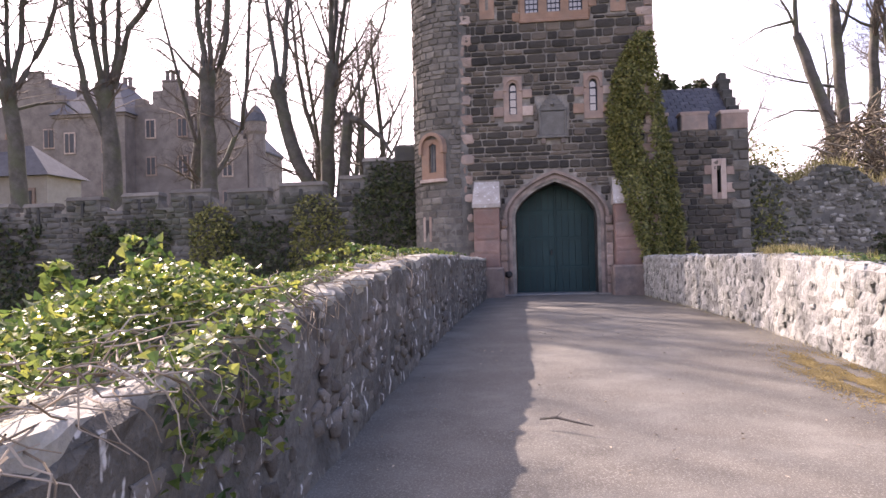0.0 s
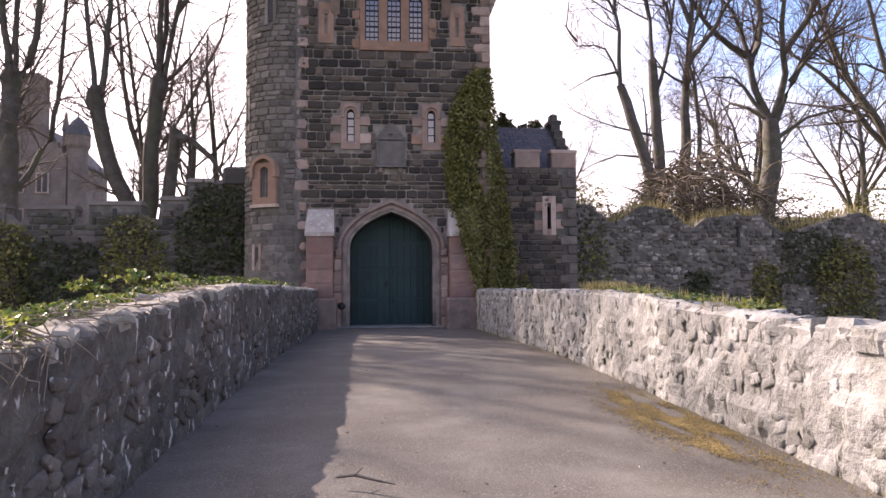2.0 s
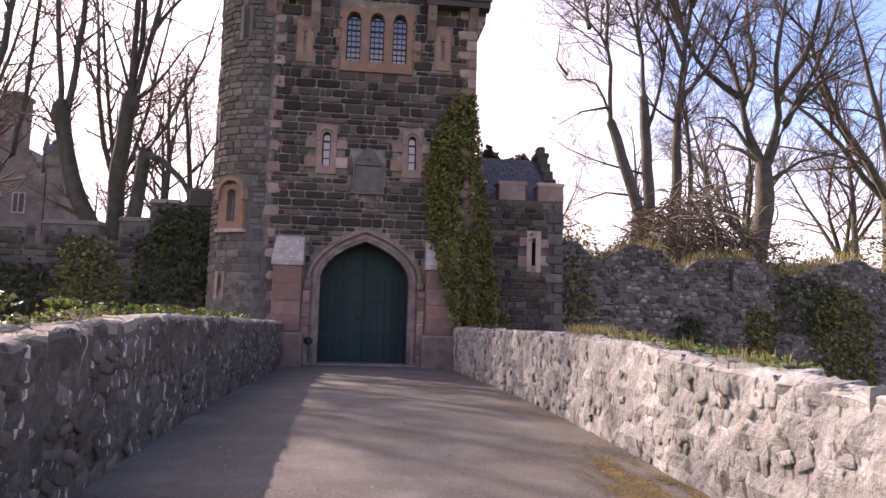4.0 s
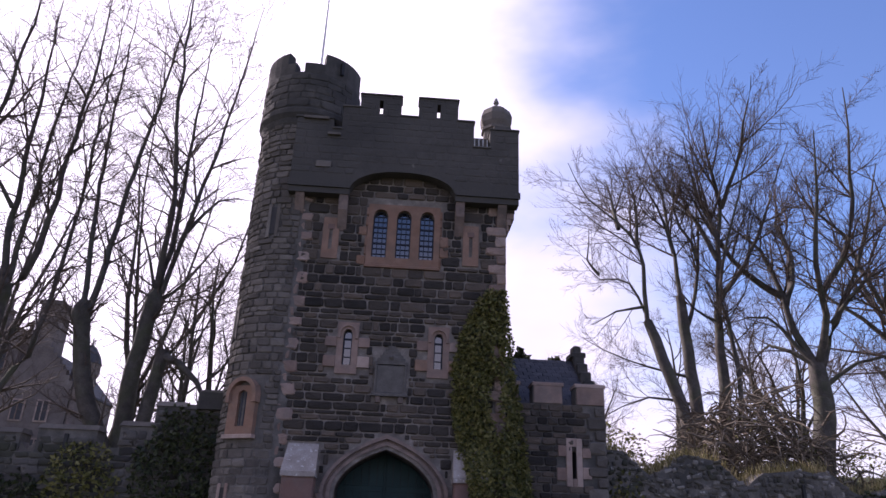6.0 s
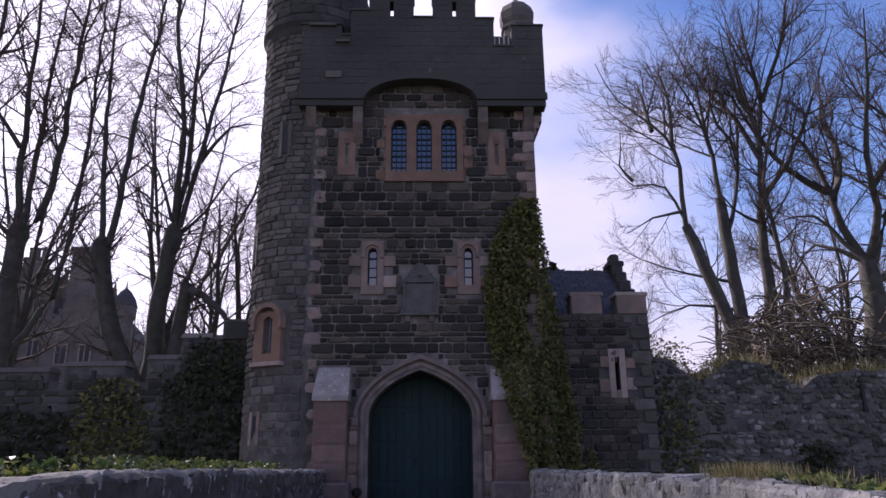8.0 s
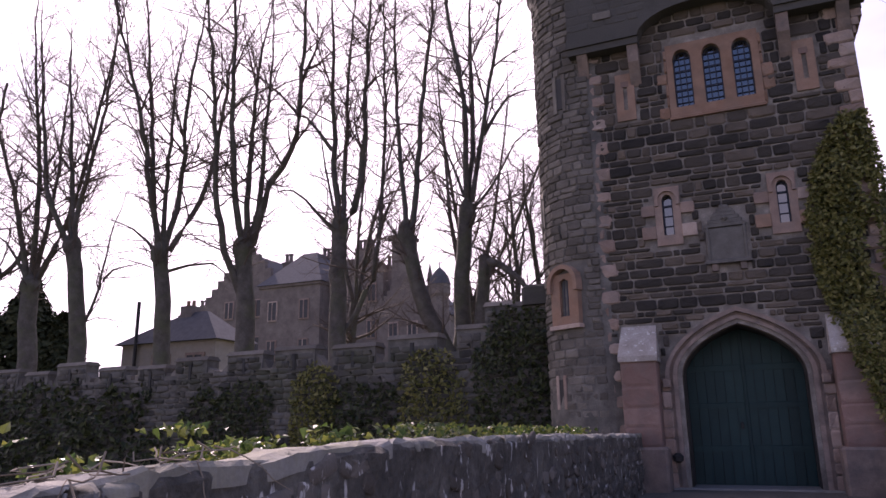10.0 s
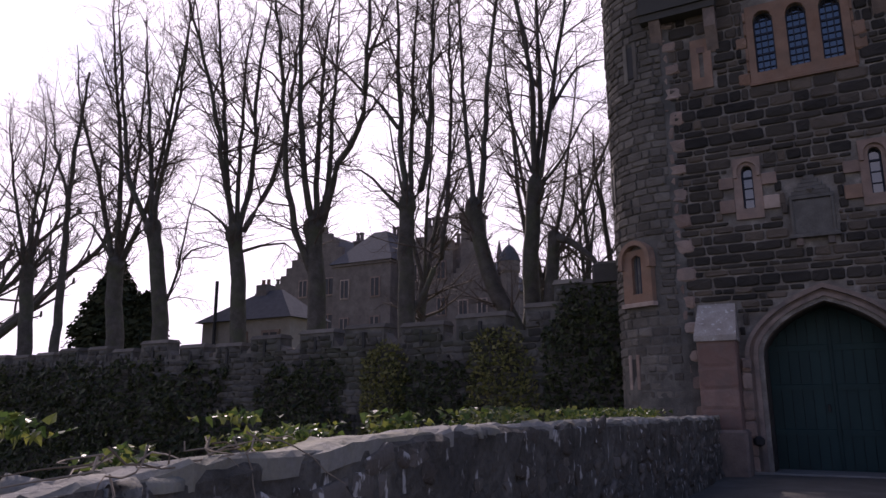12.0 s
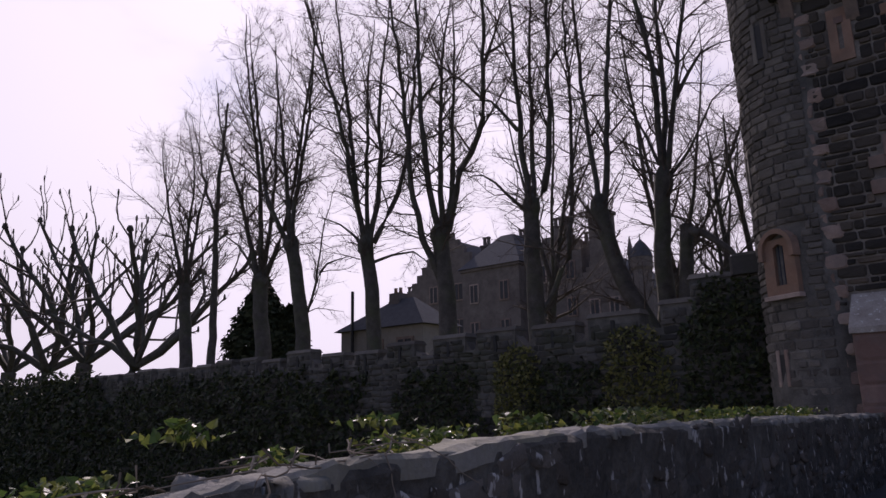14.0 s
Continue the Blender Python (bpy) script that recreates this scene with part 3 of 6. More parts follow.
def ring_of(path_in, path_out, y0, y1):
    """A band between two outlines in the xz plane, from y0 to y1."""
    s = Solid()
    for (a, b), (c, d) in zip(zip(path_in[:-1], path_in[1:]), zip(path_out[:-1], path_out[1:])):
        s.hexa([(a[0], y0, a[1]), (b[0], y0, b[1]), (b[0], y1, b[1]), (a[0], y1, a[1]), (c[0], y0, c[1]), (d[0], y0, d[1]), (d[0], y1, d[1]), (c[0], y1, c[1])])
    return s


def make_gate():
    xs = [math.sin(radians(v)) for v in range(-90, 91, 9)]
    line = lambda half, apex, foot: [(-half, foot)] + [(half * u, arch_z(half * u, half, SPRING, apex)) for u in xs] + [(half, foot)]
    ring_of(line(HALF, APEX, 0), line(HALF + .1, APEX + .1, 0), .06, .3).make("arch_inner_order", M["arch"], gatehouse)
    ring_of(line(HALF + .1, APEX + .1, 0), line(HALF + .2, APEX + .19, 0), -.05, .2).make("arch_moulding", M["arch"], gatehouse, "weathered pinkish sandstone four-centred arch")
    ring_of(line(HALF + .2, APEX + .19, 0), line(HALF + .27, APEX + .26, 0), -.015, .2).make("arch_order", M["arch"], gatehouse)
    hood = [(-1.53, 2.34)] + [(1.53 * u, arch_z(1.53 * u, 1.53, SPRING, APEX + .26)) for u in xs] + [(1.53, 2.34)]
    outer = [(-1.62, 2.34)] + [(1.62 * u, arch_z(1.62 * u, 1.62, SPRING, APEX + .36)) for u in xs] + [(1.62, 2.34)]
    ring_of(hood, outer, -.12, .1).make("hood_mould", M["arch"], gatehouse, "grey weathered hood mould over the gate arch")
    ring_of(line(HALF - .008, APEX - .008, 0), line(HALF + .3, APEX + .3, 0), .3, 1.12).make("gate_reveal", M["basalt_stained"], gatehouse, "deep dark stone passage before the gate")
    for sx in (-1, 1):
        Solid().slab(sx * 1.6 - .09, sx * 1.6 + .09, -.15, .1, 2.18, 2.36).make("label_stop", M["arch"], gatehouse)
    # jamb blocks beside the arch
    rnd = random.Random(5)
    for sx in (-1, 1):
        z, mats = 0.0, []
        while z < 2.4:
            h = rnd.uniform(.24, .4)
            w = rnd.uniform(.19, .24)
            mats.append(Matrix.Translation((sx * (1.53 + w / 2), .02, z + h / 2)) @ Matrix.Diagonal((w, .07, h - .012, 1)))
            z += h
        lay("jamb_stone", SQUARED, mats, M["sandstone"], front, 40, seed=sx + 5)
    LEAF = .92
    # two leaves of upright boards
    for sx in (-1, 1):
        leaf = Solid()
        for i in range(6):
            a = sx * (.012 + i * .207)
            b = sx * (.012 + (i + 1) * .207 - .012)
            a, b = min(a, b), max(a, b)
            leaf.hexa([(a, LEAF, .02), (b, LEAF, .02), (b, LEAF + .05, .02), (a, LEAF + .05, .02), (a, LEAF, arch_z(a) - .02), (b, LEAF, arch_z(b) - .02), (b, LEAF + .05, arch_z(b) - .02), (a, LEAF + .05, arch_z(a) - .02)])
        d = leaf.make("gate_leaf", M["door"], gatehouse, "dark green boarded gate leaf, closed")
        for z in (.75, 1.7, 2.55):
            r = Solid().slab(min(sx * .05, sx * 1.24), max(sx * .05, sx * 1.24), LEAF - .025, LEAF, z, z + .13, .006)
            r.make("rail", M["door"], d)
    Solid().slab(-.035, .035, LEAF - .035, LEAF, .05, 3.47, .006).make("cover_strip", M["door"], gatehouse)
    Solid().box(-HALF, HALF, LEAF + .06, LEAF + .12, -.5, 3.6).make("gate_backing", M["iron_and_dark"], gatehouse)
    Solid().lathe(-1.5, -.08, [(.05, .56), (.11, .6), (.12, .7), (.05, .76)], 10).make("iron_boss", M["iron_and_dark"], gatehouse)
    Solid().slab(-.17, -.11, LEAF - .06, LEAF - .02, 1.25, 1.4, .01).make("door_handle", M["iron_and_dark"], gatehouse)
    Solid().slab(-1.78, 1.78, -.12, 1.1, -.3, .035, .02).make("threshold", M["slab"], gatehouse)


make_gate()


def buttress(cx, seed):
    """A stepped buttress with a sloping lichened cap."""
    b = Solid()
    w = .39
    b.slab(cx - w, cx + w, -.58, .02, .85, 2.78, .02)
    body = b.make("buttress", M["red"], gatehouse, "red sandstone buttress beside the gate")
    Solid().slab(cx - w - .1, cx + w + .1, -.74, .02, -.5, .9, .05).make("plinth", M["arch"], body)
    c = Solid()
    c.hexa([(cx - w - .04, -.64, 2.74), (cx + w + .04, -.64, 2.74), (cx + w + .04, .02, 2.74), (cx - w - .04, .02, 2.74), (cx - w - .04, -.64, 2.86), (cx + w + .04, -.64, 2.86), (cx + w, .02, 3.62), (cx - w, .02, 3.62)])
    c.make("cap", M["pale"], body, "sloping cap stone with white lichen")
    rnd = random.Random(seed)
    mats = []
    for z, h in ((.9, .42), (1.33, .4), (1.74, .45), (2.2, .5)):
        mats.append(Matrix.Translation((cx, -.57, z + h / 2)) @ Matrix.Diagonal((.76, .03, h - .015, 1)))
    lay("block", SQUARED, mats, M["red"], body, 9, seed=seed)


buttress(-2.13, 1)
buttress(2.13, 2)


def window_light(parent, cx, half, z0, spring, y, bars, rows):
    """One arched light: glass, lead bars, frame."""
    w = Solid()
    xs = spread(cx - half, cx + half, 8)
    w.strips(xs, lambda a, b: [(z0, z0, round_z(a, cx, half, spring), round_z(b, cx, half, spring))], y, y + .02)
    pane = w.make("pane", M["glass"], parent)
    top = spring + half
    for i in range(1, bars + 1):
        x = cx - half + 2 * half * i / (bars + 1)
        Solid().box(x - .012, x + .012, y - .025, y - .002, z0, round_z(x, cx, half, spring)).make("upright_bar", M["lead"], parent)
    for j in range(1, rows + 1):
        z = z0 + (top - z0) * j / (rows + 1)
        r = half if z < spring else math.sqrt(max(.0025, half * half - (z - spring) ** 2))
        t = .022 if j in (3, 6) else .01
        Solid().box(cx - r, cx + r, y - .03, y - .001, z - t, z + t).make("cross_bar", M["lead"], parent)
    edge_in = [(cx - half + .03, z0 + .03)] + [(cx + (half - .03) * math.sin(radians(v)), spring + (half - .03) * math.cos(radians(v))) for v in range(-90, 91, 15)] + [(cx + half - .03, z0 + .03), (cx - half + .03, z0 + .03)]
    edge_out = [(cx - half, z0)] + [(cx + half * math.sin(radians(v)), spring + half * math.cos(radians(v))) for v in range(-90, 91, 15)] + [(cx + half, z0), (cx - half, z0)]
    ring_of(edge_in, edge_out, y - .05, y).make("window_frame", M["lead"], parent)


def tall_window():
    w = Solid()
    xs = sorted({-.95, 1.15, *[round(v, 4) for c, h in TRI for v in spread(c - h, c + h, 10)]})

    def spans(a, b):
        m = (a + b) / 2
        for c, h in TRI:
            if abs(m - c) < h:
                return [(8.58, 8.58, 8.83, 8.83), (round_z(a, c, h, 10.13), round_z(b, c, h, 10.13), 10.5, 10.5)]
        return [(8.58, 8.58, 10.5, 10.5)]
    frame_ = w.strips(xs, spans, -.055, .12).make("tall_window", M["orange"], gatehouse, "three arched leaded lights in an orange sandstone surround")
    Solid().slab(-.98, 1.18, -.09, .0, 8.52, 8.6, .02).make("sill", M["orange"], frame_)
    for c, h in TRI:
        window_light(frame_, c, h, 8.83, 10.13, .16, 2, 8)
    rnd = random.Random(9)
    mats = []
    for sx, x in ((-1, -.95), (1, 1.15)):
        z = 8.58
        while z < 10.3:
            hh = rnd.uniform(.24, .36)
            wd = rnd.choice((.06, .26))
            mats.append(Matrix.Translation((x + sx * wd / 2, .02, z + hh / 2)) @ Matrix.Diagonal((wd, .075, hh - .015, 1)))
            z += hh
    lay("surround_stone", SQUARED, mats, M["orange"], frame_, 60, seed=9)
    for cx in (-1.99, 2.06):
        p = Solid().strips([cx - .23, cx - .05, cx + .05, cx + .23], lambda a, b: [(8.72, 8.72, 9.0, 9.0), (9.75, 9.75, 9.98, 9.98)] if abs((a + b) / 2 - cx) < .05 else [(8.72, 8.72, 9.98, 9.98)], -.045, .03)
        q = p.make("slit_panel", M["orange"], gatehouse, "orange sandstone panel with a blocked arrow slit")
        Solid().slab(cx - .1, cx + .1, -.05, .0, 9.62, 9.78, .01).make("slit_head", M["red"], q)


tall_window()


def lancet(cx, blue):
    s = Solid()
    h = .12
    xs = sorted({cx - .29, cx + .29, *spread(cx - h, cx + h, 8)})
    s.strips(xs, lambda a, b: [(5.44, 5.44, 5.68, 5.68), (round_z(a, cx, h, 6.55), round_z(b, cx, h, 6.55), 6.86, 6.86)] if abs((a + b) / 2 - cx) < h else [(5.44, 5.44, 6.86, 6.86)], -.05, .1)
    f = s.make("lancet_window", M["sandstone"], gatehouse, "narrow round-headed window with pale stone arms")
    for a, b, z0, z1 in ((cx - .62, cx - .29, 5.62, 5.92), (cx + .29, cx + .62, 5.62, 5.92), (cx - .6, cx - .29, 6.18, 6.44), (cx + .29, cx + .6, 6.18, 6.44)):
        Solid().slab(a, b, -.075, .03, z0, z1, .015).make("arm_stone", M["sandstone"] if z0 > 6 else M["orange"] if blue else M["sandstone"], f)
    arc = lambda r: [(cx - r, 6.4)] + [(cx + r * math.sin(radians(v)), 6.55 + r * math.cos(radians(v))) for v in range(-90, 91, 18)] + [(cx + r, 6.4)]
    ring_of(arc(.2), arc(.27), -.11, .0).make("hood", M["sandstone"], f)
    window_light(f, cx, h, 5.68, 6.55, .14, 0, 3)


lancet(-1.24, False)
lancet(1.24, True)


def plaque():
    p = Solid().slab(-.4, .36, -.07, .02, 4.98, 5.72, .02).make("plaque", M["plaque"], gatehouse, "worn grey stone plaque under a small gable")
    for a, b in ((-.45, -.38), (.34, .41)):
        Solid().slab(a, b, -.1, .02, 4.95, 5.74, .015).make("border", M["plaque"], p)
    g = Solid()
    for i in range(6):
        w = .44 * (1 - i / 6.5)
        z = 5.74 + i * .085
        g.slab(-.02 - w, -.02 + w, -.09, .02, z, z + .085, .012)
    g.make("gable", M["plaque"], p)
    Solid().slab(-.5, .46, -.16, .02, 4.88, 4.96, .015).make("sill", M["plaque"], p)
    for x in (-.32, .28):
        Solid().slab(x - .07, x + .07, -.12, .02, 4.72, 4.88, .02).make("bracket", M["arch"], p)
    Solid().lathe(-.02, -.1, [(.02, 5.86), (.07, 5.92), (.02, 5.99)], 8).make("boss", M["plaque"], p)


plaque()


# battlements over the front
def parapet():
    steps = [(-3.3, -2.2, 13.08), (-2.2, -1.95, 12.75), (-1.95, -1.45, 13.55), (-1.45, -.2, 14.03), (-.2, .34, 13.33), (.34, 1.55, 14.03), (1.55, 2.05, 13.3), (2.05, 2.55, 12.42), (2.55, 3.42, 13.08)]
    slits = [(-.87, -.76), (.9, 1.01)]
    xs = sorted({-3.3, 3.42, *[round(v, 3) for v in spread(-1.55, 1.55, 20)], *[s for p in steps for s in p[:2]], *[v for s in slits for v in s]})
    under = lambda x: 10.78 if abs(x) >= 1.55 else 10.78 + .62 * (1 - (abs(x) / 1.55) ** 2.4) ** .6

    def spans(a, b):
        m = (a + b) / 2
        top = next(z for p, q, z in steps if p <= m <= q)
        for p, q in slits:
            if p < m < q:
                return [(under(a), under(b), 13.38, 13.38), (13.86, 13.86, top, top)]
        return [(under(a), under(b), top, top)]
    par = Solid().strips(xs, spans, -.4, .06).make("parapet", M["parapet"], gatehouse, "soot-dark overhanging battlements")
    # hood along the lower edge, following the arch
    xs2 = [-3.34, -1.55] + spread(-1.5, 1.5, 18) + [1.55, 3.46]
    low = [(x, under(x)) for x in xs2]
    ring_of(low, [(x, z + .2) for x, z in low], -.435, -.38).make("parapet_moulding", M["parapet"], par)
    for p, q, z in steps:
        Solid().slab(p - .03, q + .03, -.44, .1, z, z + .06, .02).make("coping", M["basalt_stained"], par)

    def blocked(a, b, c, d):
        top = min(z for p, q, z in steps if q > a and p < b)
        if d > top + .005 or c < max(under(a), under(b), under((a + b) / 2)) + .25:
            return True
        return any(b > p - .02 and a < q + .02 and d > 13.36 and c < 13.88 for p, q in slits)
    rnd = random.Random(41)
    cells = list(courses(rnd, -3.3, 3.42, 11.02, 14.03, (.18, .27), (.3, .75), .014, blocked))
    lay("stone", SQUARED, on_plane(cells, rnd, -.4, (.006, .014)), M["parapet"], par, 200, key=lambda m: m.translation.z, rest="masonry", seed=41)
    for a, b, z, t in ((-3.1, -2.35, 13.02, .09), (-2.35, -1.95, 12.5, .08), (-2.6, -2.15, 11.42, .2)):
        Solid().slab(a, b, -.5 if t < .1 else -.45, -.38, z, z + t, .015).make("ledge_stone", M["drum"], par)
    # soffit slab and corbels
    Solid().box(-3.3, -1.55, -.38, .0, 10.6, 10.78).make("soffit", M["parapet"], par)
    Solid().box(1.55, 3.42, -.38, .0, 10.6, 10.78).make("soffit", M["parapet"], par)
    for x, z0 in ((-2.97, 9.95), (-1.7, 9.6), (1.7, 9.6), (2.95, 9.95)):
        c = Solid()
        prof = [(-.02, z0), (-.09, z0 + .12), (-.16, z0 + .3), (-.3, z0 + .55), (-.34, 10.6)]
        rings = [[(x - .13, y, z), (x + .13, y, z), (x + .13, .03, z), (x - .13, .03, z)] for y, z in prof]
        c.rings(rings).make("corbel", M["arch"], par, "pale sandstone corbel")
    # the other three sides of the battlements
    for x0, x1, y0, y1 in ((2.75, 3.3, .06, 6.2), (-3.2, -2.75, 2.8, 6.2)):
        s = Solid().box(x0, x1, y0, y1, 12.4, 13.0)
        for i in range(4):
            s.slab(x0, x1, y0 + .2 + i * 1.6, y0 + 1.1 + i * 1.6, 13.0, 13.7, .03)
        s.make("side_parapet", M["basalt_stained"], gatehouse)
    s = Solid().box(-3.2, 3.3, 5.8, 6.25, 12.4, 13.0)
    for i in range(4):
        s.slab(-3.0 + i * 1.6, -2.0 + i * 1.6, 5.8, 6.25, 13.0, 13.7, .03)
    s.make("rear_parapet", M["basalt_stained"], gatehouse)
    # side corbel table seen past the corner
    for z, r in ((9.9, .08), (10.1, .16), (10.3, .24)):
        Solid().slab(3.1, 3.1 + r, -.02, .9, z, z + .2, .02).make("side_corbel", M["sandstone"], gatehouse)
    Solid().slab(3.1, 3.36, -.02, 5.6, 10.5, 13.0, .02).make("side_overhang", M["basalt_stained"], gatehouse)


parapet()


def pepperpot():
    t = Solid()
    t.lathe(3.0, 1.6, [(.45, 12.4), (.45, 14.15), (.52, 14.2), (.52, 14.3), (.44, 14.35)], 8, .39)
    p = t.make("corner_turret", M["drum"], gatehouse, "small octagonal turret with a domed stone cap")
    Solid().lathe(3.0, 1.6, [(.46, 14.3), (.54, 14.5), (.56, 14.75), (.48, 14.98), (.26, 15.16), (.1, 15.24)], 8, .39).make("dome", M["drum"], p)
    Solid().lathe(3.0, 1.6, [(.09, 15.22), (.05, 15.34), (.1, 15.4), (.08, 15.48), (.03, 15.6)], 10).make("finial", M["slab"], p)
    for i in range(4):
        Solid().box(2.08 + i * .13, 2.11 + i * .13, -.2, -.17, 12.42, 12.85).make("rail_bar", M["white"], p)


pepperpot()


# ---- round stair tower ----
CX, CY, R = -3.15, 1.32, 1.42


def on_drum(cells, rnd, r, deep):
    out = []
    for a, b, c, d in cells:
        th = (a + b) / 2 / r
        out.append(Matrix.Translation((CX, CY, 0)) @ Matrix.Rotation(th, 4, "Z") @ Matrix.Translation((0, -r + .015, (c + d) / 2)) @ Matrix.Diagonal((b - a, rnd.uniform(*deep) + .015, d - c, 1)))
    return out


def drum_at(x, z, r=R, out=0.0):
    """Pose of something on the drum's face at that x, looking outwards."""
    th = math.asin((x - CX) / r)
    return Matrix.Translation((CX, CY, 0)) @ Matrix.Rotation(th, 4, "Z") @ Matrix.Translation((0, -r - out, z))


def stair_tower():
    t = thing("stair_tower", "round grey rubble stair tower with its own battlements", "tower")
    Solid().lathe(CX, CY, [(R + .08, -5.2), (R + .04, 1.5), (R, 4), (R, 13.1)], 48).make("tower_shaft", M["dark_mortar"], t)
    shaft = t.children[0]
    rnd = random.Random(51)

    def blocked(a, b, c, d):
        def hit(x, half, z0, z1):
            u = math.asin((x - CX) / R) * R
            return a < u + half and b > u - half and c < z1 and d > z0
        return hit(-3.8, .5, 3.6, 5.2) or hit(-3.66, .1, 9.3, 10.25) or hit(-4.4, .1, 6.4, 7.2) or hit(-4.05, .1, 1.8, 2.5)
    cells = list(courses(rnd, -math.pi * R * .62, .25, 0, 13.05, (.13, .24), (.18, .5), .022, blocked))
    lay("stone", SQUARED, on_drum(cells, rnd, R, (.015, .05)), M["drum"], shaft, 300, key=lambda m: abs(m.translation.z - 6) + 2 * m.translation.y, rest="masonry", seed=51)
    # slits: black boxes, the openings' dark put into their colour
    for x, z0, z1 in ((-3.66, 9.35, 10.2), (-4.4, 6.45, 7.15), (-4.05, 1.85, 2.45)):
        s = Solid().box(-.085, .085, -.03, .06, z0, z1).make("arrow_slit", M["iron_and_dark"], shaft)
        s.matrix_basis = drum_at(x, 0)
        for sx in (-1, 1):
            j = Solid().slab(sx * .14 - .055, sx * .14 + .055, -.05, .03, z0 - .1, z1 + .1, .012).make("slit_jamb", M["sandstone"] if z0 < 3 else M["drum"], shaft)
            j.matrix_basis = drum_at(x, 0)
    # low window in a brown arched surround
    low = Solid()
    low.strips([-.42, -.14] + spread(-.1, .1, 4) + [.14, .42], lambda a, b: [(3.72, 3.72, 3.95, 3.95), (4.75 + .14 * (1 - abs(a + b) * 2), 4.75 + .14 * (1 - abs(a + b) * 2), 5.0, 5.0)] if abs((a + b) / 2) < .14 else [(3.72, 3.72, 5.0, 5.0)], -.08, .16)
    w = low.make("low_window", M["orange"], t, "small brown sandstone window with a round hood")
    w.matrix_basis = drum_at(-3.8, 0)
    arc = lambda r: [(-r, 4.55)] + [(r * math.sin(radians(v)), 4.75 + r * math.cos(radians(v))) for v in range(-90, 91, 15)] + [(r, 4.55)]
    ring_of(arc(.36), arc(.47), -.18, .05).make("hood", M["orange"], w)
    Solid().box(-.14, .14, .02, .04, 3.95, 4.9).make("pane", M["glass"], w)
    for i in (-1, 1):
        Solid().box(i * .05 - .01, i * .05 + .01, -.01, .02, 3.95, 4.88).make("bar", M["lead"], w)
    Solid().slab(-.48, .48, -.14, .05, 3.64, 3.74, .015).make("sill", M["sandstone"], w)
    # corbelled crown
    Solid().lathe(CX, CY, [(R, 12.9), (R + .06, 13.05), (R + .09, 13.2), (R + .17, 13.35), (R + .17, 13.5), (R + .12, 13.55), (R + .12, 14.85), (R - .24, 14.85)], 48).make("crown", M["basalt_stained"], t)
    ring = t.children[-1]
    for i, (a0, a1, zt) in enumerate(((180, 242, 15.66), (242, 252.5, 15.24), (264, 288, 15.24), (288, 348, 15.66), (20, 70, 15.66), (100, 150, 15.66))):
        rings = []
        for a in spread(a0, a1, 6):
            c, s_ = math.cos(radians(a)), math.sin(radians(a))
            rings.append([(CX + r * c, CY + r * s_, z) for r, z in ((R + .12, 14.85), (R + .12, zt - .05), (R + .06, zt), (R - .2, zt), (R - .24, zt - .05), (R - .24, 14.85))])
        Solid().rings(rings).make("merlon", M["basalt_stained"], ring)
    # solid black box, painted dark in place of an opening
    Solid().box(-.05, .05, -.1, .36, 15.0, 15.45).make("merlon_slit", M["iron_and_dark"], ring).matrix_basis = drum_at(-2.2, 0, R + .12)
    rnd = random.Random(52)
    cells = list(courses(rnd, -math.pi * R * .62, 1.6, 13.6, 14.82, (.2, .28), (.3, .7), .014))
    lay("stone", SQUARED, on_drum(cells, rnd, R + .12, (.01, .02)), M["basalt_stained"], ring, 90, seed=52)
    f = thing("flagpole", "thin bare white flagpole on the stair tower", "flagpole", at=(-3.05, 1.3, 14.9))
    Solid().lathe(0, 0, [(.045, 0), (.04, 2.4), (.025, 4.35)], 10).make("pole", M["white"], f)
    Solid().lathe(0, 0, [(.02, 4.33), (.07, 4.4), (.07, 4.46), (.02, 4.52)], 10).make("ball_finial", M["iron_and_dark"], f)


stair_tower()


